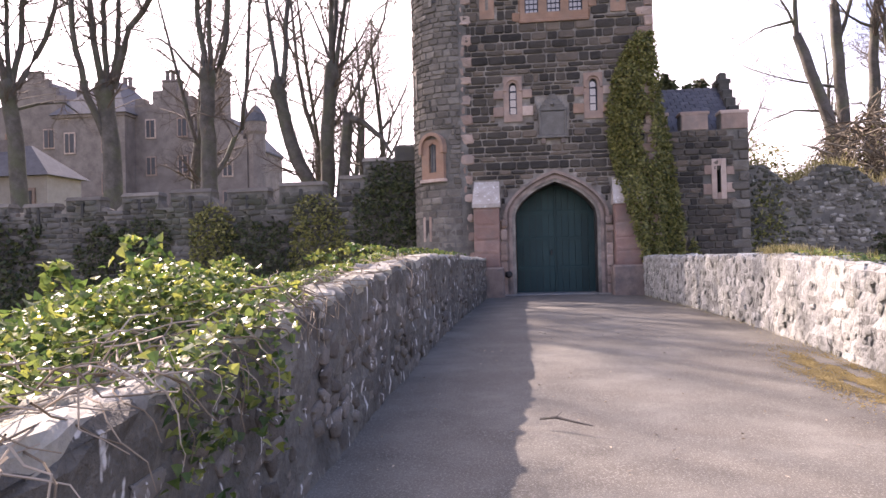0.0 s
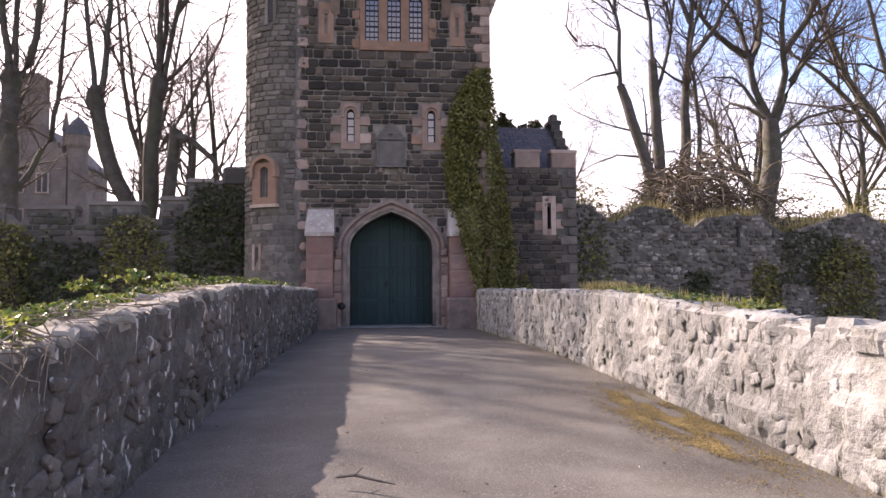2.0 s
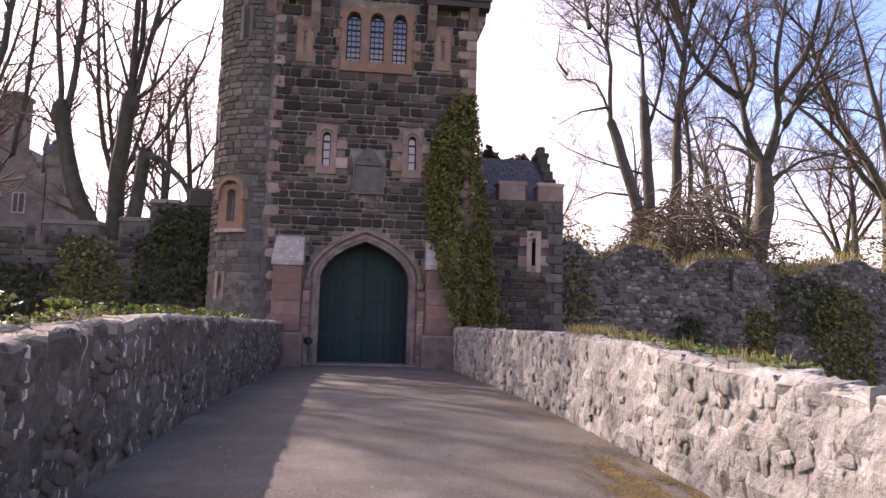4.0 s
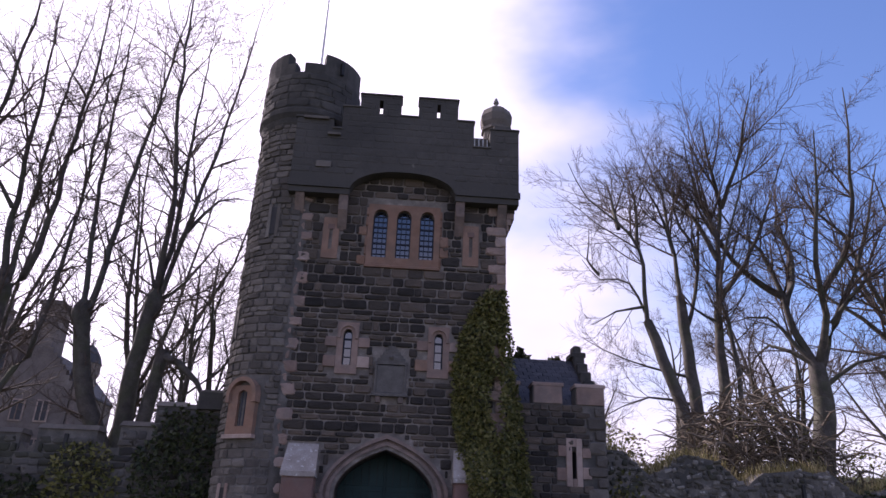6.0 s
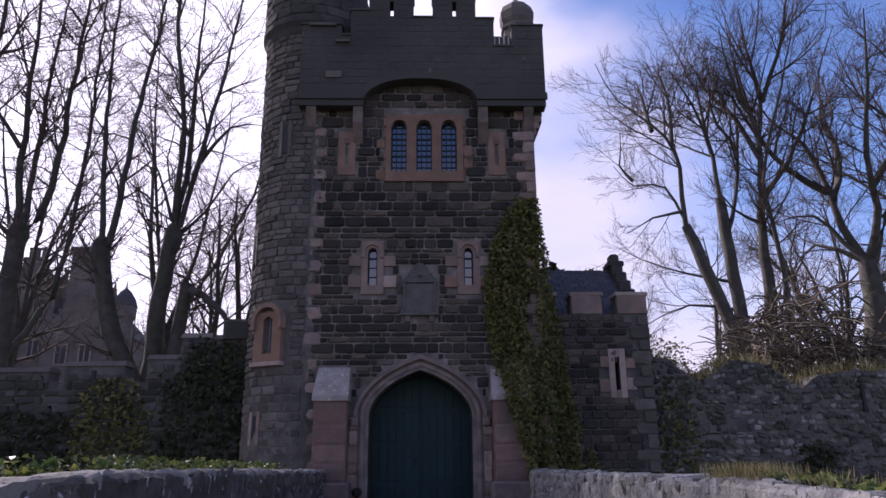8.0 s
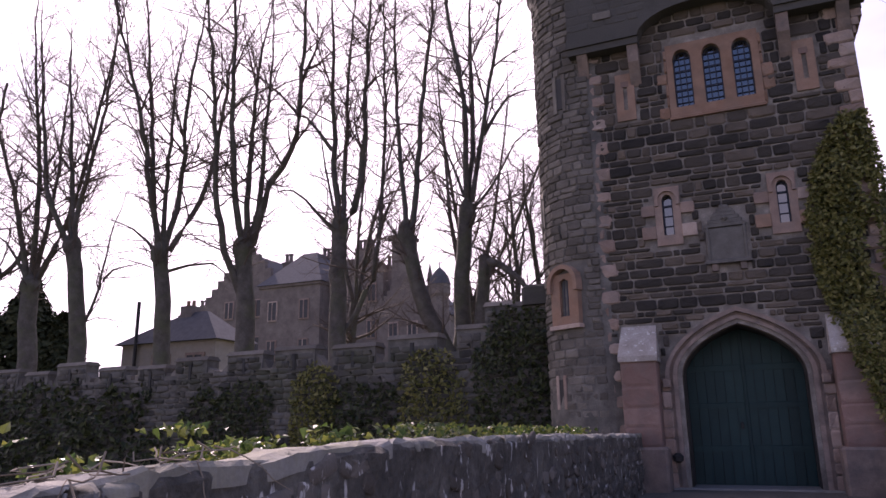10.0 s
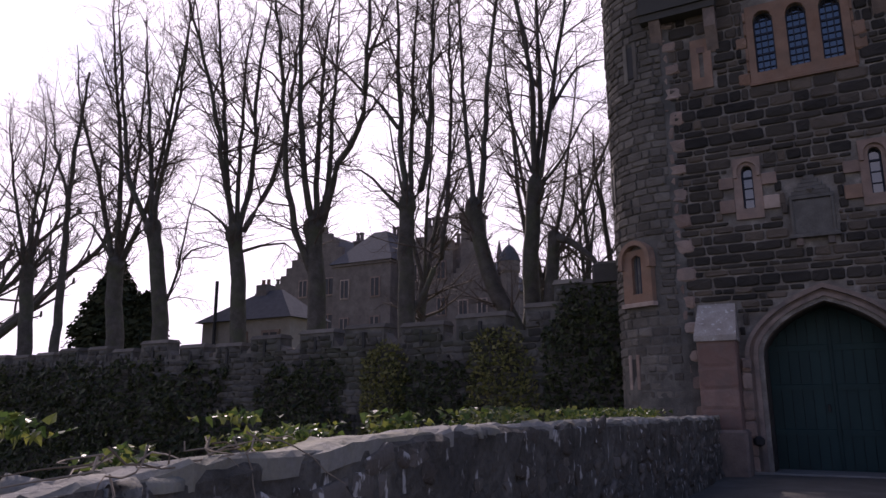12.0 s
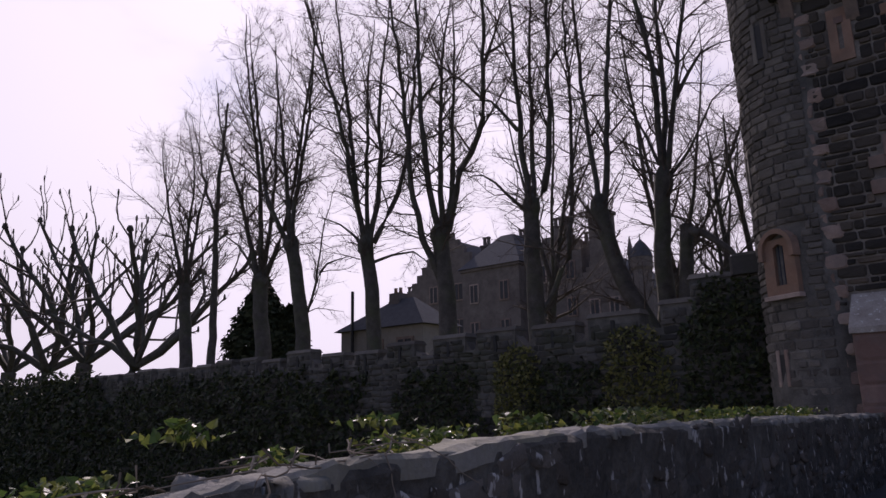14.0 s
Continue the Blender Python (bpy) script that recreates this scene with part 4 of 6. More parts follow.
# ---- low wing beside the tower ----
def wing():
    g = thing("gate_lodge", "low crenellated basalt wing with a dark slate roof", "lodge")
    y0, x0, x1 = .5, 3.1, 5.95
    s = Solid()
    steps = [(3.1, 3.55, 5.5), (3.55, 3.94, 5.0), (3.94, 4.77, 5.5), (4.77, 5.14, 5.0), (5.14, 5.95, 5.5)]
    xs = sorted({*[v for p in steps for v in p[:2]], 4.98, 5.1})

    def spans(a, b):
        m = (a + b) / 2
        top = next(z for p, q, z in steps if p <= m <= q)
        return [(-5.2, -5.2, 3.05, 3.05), (3.88, 3.88, top, top)] if 4.98 < m < 5.1 else [(-5.2, -5.2, top, top)]
    w = s.strips(xs, spans, y0, y0 + .5).make("wing_wall", M["dark_mortar"], g)
    Solid().box(5.45, 5.95, 1.0, 5.5, -5.2, 5.0).make("side_wall", M["basalt_stained"], g)
    Solid().box(3.1, 5.95, 5.1, 5.6, -5.2, 5.0).make("back_wall", M["basalt_stained"], g)
    # black sheet behind the slit gives the dark of the inside
    Solid().box(3.3, 5.4, 1.0, 1.1, 2.9, 4.1).make("slit_backing", M["iron_and_dark"], g)
    for p, q, z in steps:
        if z > 5.2:
            Solid().slab(p - .03, q + .04, y0 - .05, y0 + .55, z, z + .1, .02).make("coping", M["sandstone"], w)
            Solid().slab(p + .02, q - .02, y0 - .045, y0 + .02, 5.02, z, .015).make("merlon_face", M["sandstone"], w)

    def blocked(a, b, c, d):
        top = min(z for p, q, z in steps if q > a and p < b)
        return d > min(top, 5.0) + .01 or (b > 4.5 and a < 5.55 and c < 3.7 and d > 2.95 and b > 4.62) and a < 5.45 and c < 4.1 or (a > 5.3 and c > 4.2) or b > 5.6
    rnd = random.Random(61)
    cells = list(courses(rnd, 3.1, 5.95, 0, 5.0, (.14, .24), (.2, .55), .022, blocked))
    lay("stone", SQUARED, on_plane(cells, rnd, y0), M["basalt"], w, 250, key=lambda m: -m.translation.z, rest="masonry", seed=61)
    quoins(5.95, -1, 0, 5.0, w, 62, y0, "drum")
    for a, b, z0, z1 in ((4.82, 4.98, 2.85, 4.1), (5.1, 5.26, 2.85, 4.1), (4.98, 5.1, 3.88, 4.1), (4.98, 5.1, 2.85, 3.05), (4.56, 4.82, 3.0, 3.32), (5.26, 5.5, 3.05, 3.35), (4.6, 4.82, 3.62, 3.9), (5.26, 5.5, 3.6, 3.85)):
        Solid().slab(a, b, y0 - .055, y0 + .02, z0, z1, .012).make("slit_surround", M["sandstone"], w)
    # slate roof, ridge along the wing, with a stepped gable
    rings = [[(x, 1.0, 5.0), (x, 3.1, 6.85), (x, 5.2, 5.0), (x, 5.2, 4.9), (x, 1.0, 4.9)] for x in (3.1, 5.75)]
    roof = Solid().rings(rings).make("roof", M["slate"], g, "dark slate roof")
    rnd = random.Random(63)
    mats = []
    sl = math.atan2(1.85, 2.1)
    for j in range(13):
        for i in range(9):
            v = (j + .5) / 13
            mats.append(Matrix.Translation((3.1 + (i + .5 + .5 * (j % 2)) * .3, 1.0 + 2.1 * v, 5.0 + 1.85 * v + .01)) @ Matrix.Rotation(sl, 4, "X") @ Matrix.Rotation(radians(-90), 4, "X") @ Matrix.Diagonal((.29, .025, .24, 1)))
    lay("slate", SQUARED, mats, M["slate"], roof, 120, seed=63)
    gs = Solid()
    for i in range(6):
        y = 1.0 + i * .35
        gs.slab(5.7, 6.05, y, 5.2 - (y - 1.0) + .01, 4.9 + i * .34, 5.3 + i * .34, .03)
    gs.slab(5.62, 6.1, 2.75, 3.45, 6.95, 7.1, .03).slab(5.72, 6.0, 2.9, 3.3, 7.1, 7.35, .05)
    gs.make("stepped_gable", M["basalt_stained"], g)


wing()


# ---- curtain walls ----
def left_wall_y(x):
    return 1.5 + max(0.0, -x - 8) * .055


def curtain_left():
    t = thing("curtain_wall", "old crenellated curtain wall with ivy, in shade", "wall", "curtain walls")
    rnd = random.Random(71)
    s = Solid()
    x = -4.2
    parts = [(-4.2, -5.65, 4.55), (-5.65, -6.45, 4.6), (-6.45, -7.3, 4.02), (-7.3, -7.9, 3.42), (-7.9, -9.5, 3.86), (-9.5, -9.95, 3.24), (-9.95, -11.45, 3.72), (-11.45, -12.1, 3.2),
             (-12.1, -13.65, 3.78), (-13.65, -14.15, 3.28), (-14.15, -15.6, 3.73), (-15.6, -16.5, 3.24), (-16.5, -17.9, 3.66), (-17.9, -18.4, 3.2), (-18.4, -19.7, 3.48)]
    xx = -19.7
    while xx > -70:
        a, b = rnd.uniform(1.2, 1.6), rnd.uniform(.45, .8)
        parts += [(xx, xx - b, 3.14), (xx - b, xx - b - a, 3.66 + rnd.uniform(-.14, .12))]
        xx -= a + b
    for a, b, z in parts:
        y0, y1 = left_wall_y(a), left_wall_y(b)
        s.hexa([(b, y1, -5.2), (a, y0, -5.2), (a, y0 + .6, -5.2), (b, y1 + .6, -5.2), (b, y1, z), (a, y0, z), (a, y0 + .6, z), (b, y1 + .6, z)])
    core = s.make("wall_core", M["dark_mortar"], t)
    for a, b, z in parts:
        if z > 3.45 and a > -50:
            # sloping shoulder stones in the gaps beside each merlon
            for e, way in ((a, 1), (b, -1)):
                if a < -7:
                    q = rnd.uniform(.16, .3) * way
                    yy, zl, zh = left_wall_y(e), 3.1, z - rnd.uniform(.12, .3)
                    Solid().hexa([(min(e, e + q), yy + .05, zl), (max(e, e + q), yy + .05, zl), (max(e, e + q), yy + .55, zl), (min(e, e + q), yy + .55, zl)] + [(min(e, e + q), yy + .07, zh if way > 0 else zl + .2), (max(e, e + q), yy + .07, zl + .2 if way > 0 else zh), (max(e, e + q), yy + .5, zl + .2 if way > 0 else zh), (min(e, e + q), yy + .5, zh if way > 0 else zl + .2)]).make("shoulder_stone", M["drum"], core)
            c = Solid()
            y0, y1 = left_wall_y(a) - .05, left_wall_y(b) - .05
            c.hexa([(b - .04, y1, z), (a + .04, y0, z), (a + .04, y0 + .7, z), (b - .04, y1 + .7, z), (b, y1 + .12, z + .14), (a, y0 + .12, z + .14), (a, y0 + .58, z + .14), (b, y1 + .58, z + .14)])
            c.make("merlon_coping", M["drum"], core)
            if z < 4.2 and a < -7.5:
                # black box painted as the slit's dark; the merlon is not pierced
                Solid().box((a + b) / 2 - .05, (a + b) / 2 + .05, left_wall_y((a + b) / 2) - .06, left_wall_y((a + b) / 2) + .1, z - .62, z - .12).make("merlon_slit", M["iron_and_dark"], core)
    Solid().slab(-5.35, -4.3, 1.35, 2.2, 4.55, 5.1, .08).make("end_merlon", M["curtain"], core)

    def topz(a, b):
        return min(z for p, q, z in parts if p > a - 1e-6 and q < b + 1e-6 or (q <= a <= p) or (q <= b <= p))
    cells = [c for c in courses(rnd, -44, -4.3, -.6, 4.5, (.13, .24), (.2, .6), .025, lambda a, b, c, d: d > topz(a, b))]
    mats = [Matrix.Translation(((a + b) / 2, left_wall_y((a + b) / 2) + .02, (c + d) / 2)) @ Matrix.Rotation(rnd.uniform(-.06, .06), 4, "Y") @ Matrix.Diagonal((b - a, rnd.uniform(.04, .08), d - c, 1)) for a, b, c, d in cells]
    lay("stone", RUBBLE, mats, M["curtain"], core, 300, key=lambda m: abs(m.translation.x + 8) - m.translation.z, rest="masonry", seed=71)
    return t


curtain_left()


def ruin_top(x):
    pts = [(5.9, 3.9), (6.6, 3.9), (7.3, 3.2), (7.9, 3.55), (8.3, 3.85), (9.2, 3.75), (10.0, 3.05), (10.6, 3.5), (12.4, 3.6), (13.2, 2.9), (14.2, 3.2), (16, 3.7), (17.5, 3.0), (20, 3.6), (60, 3.3)]
    return float(np.interp(x, [p[0] for p in pts], [p[1] for p in pts])) + .1 * noise.noise(Vector((x * 1.7, 2, 0)))


def curtain_right():
    t = thing("curtain_wall", "ruined grey curtain wall with a ragged overgrown top", "wall", "curtain walls")
    xs = [5.8 + .25 * i for i in range(60)] + [21 + 2 * i for i in range(20)]
    core = Solid().strips(xs, lambda a, b: [(-5.2, -5.2, ruin_top(a), ruin_top(b))], 1.0, 1.8).make("wall_core", M["dark_mortar"], t)
    rnd = random.Random(81)
    cells = list(courses(rnd, 5.95, 24, -.6, 4.0, (.06, .15), (.08, .3), .025, top=lambda x: ruin_top(x) + .05))
    mats = [Matrix.Translation(((a + b) / 2, 1.02, (c + d) / 2 + rnd.uniform(-.03, .03))) @ Matrix.Rotation(rnd.uniform(-.4, .4), 4, "Y") @ Matrix.Diagonal(((b - a) * rnd.uniform(.7, 1.05), rnd.uniform(.03, .09), (d - c) * rnd.uniform(.75, 1.25), 1)) for a, b, c, d in cells if rnd.random() < .86]
    lay("stone", RUBBLE, mats, M["ruin"], core, 300, key=lambda m: abs(m.translation.x - 10) - m.translation.z, rest="masonry", seed=81)
    # black box painted as the slit's dark; the wall is not pierced
    Solid().box(11.55, 11.63, .9, 1.1, 2.5, 3.2).make("arrow_slit", M["iron_and_dark"], core)


curtain_right()


# ---- bare trees ----
def grow(rnd, p, d, length, r, level, plan, paths, tip=.25):
    """One limb and, by the plan, its side shoots. plan[level]: (shoots, length share, angle, upward pull, wobble, first share)."""
    n = 7 if level == 0 else 6 if level == 1 else 4 if level == 2 else 3
    up, wob = (plan[level][3], plan[level][4]) if level < len(plan) else (.1, .16)
    pts, rad = [Vector(p)], [r]
    d = Vector(d).normalized()
    for i in range(n):
        d = (d + Vector((rnd.gauss(0, wob), rnd.gauss(0, wob), rnd.gauss(0, wob) + up))).normalized()
        pts.append(pts[-1] + d * length / n)
        rad.append(r * (1 - (1 - tip) * (i + 1) / n))
    paths[min(level, len(paths) - 1)].append((pts, rad))
    if level >= len(plan):
        return
    count, share, angle, _, _, first = plan[level]
    for k in range(count):
        u = first + (1 - first) * (k + rnd.uniform(.2, .9)) / count
        i = min(n - 1, int(u * n))
        f = u * n - i
        q = pts[i].lerp(pts[i + 1], f)
        axis = (pts[i + 1] - pts[i]).normalized()
        side = axis.cross(Vector((rnd.gauss(0, 1), rnd.gauss(0, 1), rnd.gauss(0, 1)))).normalized()
        a = radians(angle * rnd.uniform(.65, 1.3))
        way = axis * math.cos(a) + side * math.sin(a)
        grow(rnd, q, way, length * share * rnd.uniform(.65, 1.2) * (1.15 - .4 * u), max(.007, rad[i] * (.52 if level else .5)), level + 1, plan, paths, tip if level < 2 else .3)


TREES = {}


def tree_meshes(kind, seed):
    """Meshes of one tree, standing at the origin, ready to be shared."""
    rnd = random.Random(seed)
    paths = [[], [], [], [], []]
    if kind == "lime":          # tall old limes, once pollarded: a short bole, a knuckle and long upright poles
        bole = rnd.uniform(6.4, 8.0)
        lean = rnd.uniform(-.1, .1)
        pts = [Vector((lean * i * bole / 6 + rnd.gauss(0, .05), rnd.gauss(0, .05), bole * i / 6)) for i in range(7)]
        paths[0].append((pts, [.38, .33, .3, .28, .28, .35, .36]))
        plan = [None, (17, .25, 48, .06, .085, .08), (8, .48, 48, .04, .19, .12), (4, .55, 45, .03, .24, .2)]
        top = pts[-1]
        for k in range(rnd.choice((3, 4, 4))):
            a = k * 2.1 + rnd.uniform(-.4, .4)
            out = rnd.uniform(.14, .5)
            grow(rnd, top - Vector((0, 0, rnd.uniform(0, .9))), (math.cos(a) * out, math.sin(a) * out, 1), rnd.uniform(14, 18.5), rnd.uniform(.13, .19), 1, plan, paths, .12)
        for k in range(6):       # arching side limbs lower down
            a = rnd.uniform(0, 6.28)
            grow(rnd, top - Vector((0, 0, rnd.uniform(.2, 3.2))), (math.cos(a), math.sin(a), rnd.uniform(.2, .8)), rnd.uniform(2.6, 4.8), rnd.uniform(.06, .11), 2, plan, paths, .2)
        for k in range(22):      # knuckles
            a = rnd.uniform(0, 6.28)
            q = top + Vector((math.cos(a) * .3, math.sin(a) * .3, rnd.uniform(-1.2, .2)))
            grow(rnd, q, (math.cos(a), math.sin(a), rnd.uniform(.3, 1.5)), rnd.uniform(.5, 2.2), rnd.uniform(.02, .06), 3, plan, paths, .3)
    elif kind == "broad":        # broad-crowned tree forking low
        bole = rnd.uniform(2.8, 4.2)
        pts = [Vector((rnd.gauss(0, .05), rnd.gauss(0, .05), bole * i / 5)) for i in range(6)]
        paths[0].append((pts, [.42, .36, .33, .31, .31, .34]))
        plan = [None, (9, .48, 45, .05, .13, .15), (8, .48, 45, .05, .18, .12), (6, .5, 45, .04, .22, .12)]
        for k in range(6):
            a = k * 1.05 + rnd.uniform(-.3, .3)
            out = rnd.uniform(.25, .75)
            grow(rnd, pts[-1] - Vector((0, 0, rnd.uniform(0, .5))), (math.cos(a) * out, math.sin(a) * out, 1), rnd.uniform(9, 12.5), rnd.uniform(.13, .19), 1, plan, paths, .1)
    elif kind == "stem":         # slender stem with spreading top
        plan = [(9, .44, 44, .02, .075, .25), (8, .46, 45, .045, .19, .15), (6, .48, 42, .04, .19, .15), (5, .5, 42, .04, .19, .15)]
        grow(rnd, (0, 0, 0), (0, 0, 1), 13.5, .25, 0, plan, paths, .15)
    else:                        # "lopped": hard-pruned crown with blunt, knobbly ends
        bole = rnd.uniform(2.0, 3.0)
        pts = [Vector((rnd.gauss(0, .08), rnd.gauss(0, .08), bole * i / 5)) for i in range(6)]
        paths[0].append((pts, [.6, .5, .45, .42, .42, .45]))
        plan = [None, (6, .45, 35, .1, .16, .3), (3, .35, 35, .12, .16, .4)]
        for k in range(7):
            a = k * .9 + rnd.uniform(-.3, .3)
            out = rnd.uniform(.5, 1.4)
            grow(rnd, pts[-1], (math.cos(a) * out, math.sin(a) * out, .9), rnd.uniform(7, 11), rnd.uniform(.17, .24), 1, plan, paths, .45)
        for p, r in list(paths[2]) + list(paths[1]):
            paths[1].append(([p[-1] - Vector((0, 0, .1)), p[-1], p[-1] + Vector((0, 0, .25))], [r[-1], r[-1] * 2.0, r[-1] * 1.2]))
    if kind in ("broad", "stem"):   # rounded, evenly filled crown
        mid, high, wide = (7.4, 6.3, 5.4) if kind == "broad" else (8.2, 5.6, 3.8)
        for level in range(1, 5):
            for p, _ in paths[level]:
                for q in p:
                    e = math.sqrt((q.x ** 2 + q.y ** 2) / wide ** 2 + ((q.z - mid) / high) ** 2)
                    if e > .9 and q.z > mid - 2:
                        s = (.9 + (e - .9) * .6) / e
                        q.x, q.y, q.z = q.x * s, q.y * s, mid + (q.z - mid) * s
    v, f = tubes(paths[0], 12)
    v2, f2 = tubes(paths[1], 7)
    n = len(v)
    trunk = mesh_of("trunk", np.concatenate([v, v2]), f + [tuple(n + i for i in q) for q in f2], M["bark"], True)
    fine = [t for t in ((paths[2], 4), (paths[3], 3), (paths[4], 3)) if t[0]]
    vs, fs, n = [], [], 0
    for p, sides in fine:
        a, b = tubes(p, sides)
        vs.append(a)
        fs += [tuple(n + i for i in q) for q in b]
        n += len(a)
    crown = mesh_of("crown", np.concatenate(vs), fs, M["twig"], True)
    return trunk, crown


def tree(kind, seed, x, y, turn, scale=1.0, lean=(0, 0), label="", group="bare trees", stretch=1.0):
    if (kind, seed) not in TREES:
        TREES[kind, seed] = tree_meshes(kind, seed)
    trunk, crown = TREES[kind, seed]
    t = thing("tree", label, "tree", group)
    t.matrix_basis = pose(x, y, ground_height(x, y) - .15, lean[0], lean[1], turn) @ Matrix.Diagonal((scale, scale, scale * stretch, 1))
    link("trunk", trunk, t)
    link("crown", crown, t)
    return t


def curve_through(knots, step, rnd, wob):
    """Points along a smooth line through the knots (Vectors), a little uneven."""
    k = [knots[0] * 2 - knots[1]] + knots + [knots[-1] * 2 - knots[-2]]
    out = []
    for i in range(1, len(k) - 2):
        n = max(2, int((k[i + 1] - k[i]).length / step))
        for j in range(n):
            t = j / n
            a, b, c, d = k[i - 1], k[i], k[i + 1], k[i + 2]
            p = .5 * ((2 * b) + (c - a) * t + (2 * a - 5 * b + 4 * c - d) * t * t + (3 * b - a - 3 * c + d) * t ** 3)
            out.append(p + Vector((rnd.gauss(0, wob), rnd.gauss(0, wob), 0)) * (1 if out else 0))
    return out + [knots[-1]]


def limbed_tree(x, y, turn, limbs, top, girth, label, group, seed, lime=True):
    """A bare tree with a trunk (the first line) and main limbs, each a line of (sideways, height); shoots and twigs grow from them."""
    rnd = random.Random(seed)
    ground = ground_height(x, y)
    t = thing("tree", label, "tree", group, at=(x, y, ground - .15))
    t.rotation_euler = (0, 0, radians(turn))
    paths = [[], [], [], [], []]
    plan = [None, None, (8, .5, 46, .05, .17, .12), (5, .55, 42, .04, .2, .15)] if lime else [None, None, (10, .5, 40, .06, .11, .1), (6, .5, 38, .06, .13, .12)]
    at = lambda u, z, v=0.0: Vector((u, v, z - ground + .15))
    for n, line in enumerate(limbs):
        if n == 0:
            u0 = line[0][0] + .3 * (line[0][0] - line[1][0])
            pts = curve_through([at(u0, ground - .2)] + [at(u, z) for u, z in line], .7, rnd, .03)
            rad = [girth * (1.25 - .3 * i / len(pts)) for i in range(len(pts))]
            rad[-1] *= 1.15 if lime else .85
            rad[0] *= 1.15
            if len(line) > 3 and line[-1][1] > 14:       # a stem that runs on into the crown
                rad = [r * (1 - .75 * i / len(rad)) for i, r in enumerate(rad)]
            paths[0].append((pts, rad))
            if len(limbs) > 1 and len(line) < 4:
                continue
            shoots_from, long = .35, False
        else:
            long = line[-1][1] > (15.5 if lime else 14.0)
            drift = rnd.uniform(-3.0, 3.0) if long else rnd.uniform(-1.2, 1.2)
            k = []
            for i, (u, z) in enumerate(line):
                k.append(at(u, z, drift * (i / (len(line) - 1)) ** 1.3))
            if long:                       # the poles run on to the crown's top
                d = (k[-1] - k[-2]).normalized()
                d = (d + Vector((rnd.gauss(0, .05), rnd.gauss(0, .05), .4))).normalized()
                rest = top * rnd.uniform(.92, 1.07) - (k[-1].z + ground)
                if rest > 1:
                    k.append(k[-1] + d * rest)
            pts = curve_through(k, .8, rnd, .035)
            r = girth * (.44 if long else .3) * rnd.uniform(.85, 1.15) if lime else girth * (.46 if long else .34) * rnd.uniform(.9, 1.1)
            rad = [max(.012, r * (1 - .88 * (i / (len(pts) - 1)) ** .9)) for i in range(len(pts))]
            paths[1].append((pts, rad))
            shoots_from = .1 if lime else .25
        span = sum((b - a).length for a, b in zip(pts[:-1], pts[1:]))
        count = int(span * (1.7 if lime else 1.5))
        for c in range(count):
            u = shoots_from + (1 - shoots_from) * (c + rnd.random()) / count
            i = min(len(pts) - 2, int(u * (len(pts) - 1)))
            axis = (pts[i + 1] - pts[i]).normalized()
            side = axis.cross(Vector((rnd.gauss(0, 1), rnd.gauss(0, 1), rnd.gauss(0, 1)))).normalized()
            a = radians(rnd.uniform(32, 68))
            size = rnd.uniform(.9, 3.4) * (1.1 - .4 * u) if lime else rnd.uniform(1.0, 3.0) * (1.15 - .4 * u)
            grow(rnd, pts[i], axis * math.cos(a) + side * math.sin(a), size, max(.011, min(.045 if lime else .034, rad[i] * .42)), 2, plan, paths, .3)
        if long:                           # spreading side limbs that fill the crown
            for c in range(5 if lime else 3):
                i = int(rnd.uniform(.22, .8) * (len(pts) - 2))
                axis = (pts[i + 1] - pts[i]).normalized()
                side = axis.cross(Vector((rnd.gauss(0, 1), rnd.gauss(0, 1), rnd.gauss(0, 1)))).normalized()
                a = radians(rnd.uniform(26, 50))
                grow(rnd, pts[i], axis * math.cos(a) + side * math.sin(a), rnd.uniform(3.0, 5.4) * (1 if lime else .8), min(.06, rad[i] * .6), 2, plan, paths, .2)
    if lime and limbs[0][-1][1] < 12:      # shaggy regrowth round the knuckle
        knuckle = paths[0][0][0][-1]
        for k in range(20):
            a = rnd.uniform(0, 6.28)
            q = knuckle + Vector((math.cos(a) * girth * .8, math.sin(a) * girth * .8, rnd.uniform(-1.0, .3)))
            grow(rnd, q, (math.cos(a), math.sin(a), rnd.uniform(.2, 1.6)), rnd.uniform(.6, 2.4), rnd.uniform(.015, .045), 3, plan, paths, .3)
        paths[0].append(([knuckle - Vector((0, 0, .55)), knuckle - Vector((0, 0, .25)), knuckle + Vector((0, 0, .12)), knuckle + Vector((0, 0, .4))], [girth * .95, girth * 1.25, girth * 1.1, girth * .5]))
    v, f = tubes(paths[0], 11)
    link("trunk", mesh_of("trunk", v, f, M["bark"], True), t)
    for pts, rad in paths[1]:
        v, f = tubes([(pts, rad)], 7)
        link("limb", mesh_of("limb", v, f, M["bark"], True), t)
    vs, fs, n = [], [], 0
    for p, sides in ((paths[2], 4), (paths[3], 3), (paths[4], 3)):
        if p:
            a, b = tubes(p, sides)
            vs.append(a)
            fs += [tuple(n + i for i in q) for q in b]
            n += len(a)
    link("crown", mesh_of("crown", np.concatenate(vs), fs, M["twig"], True), t)


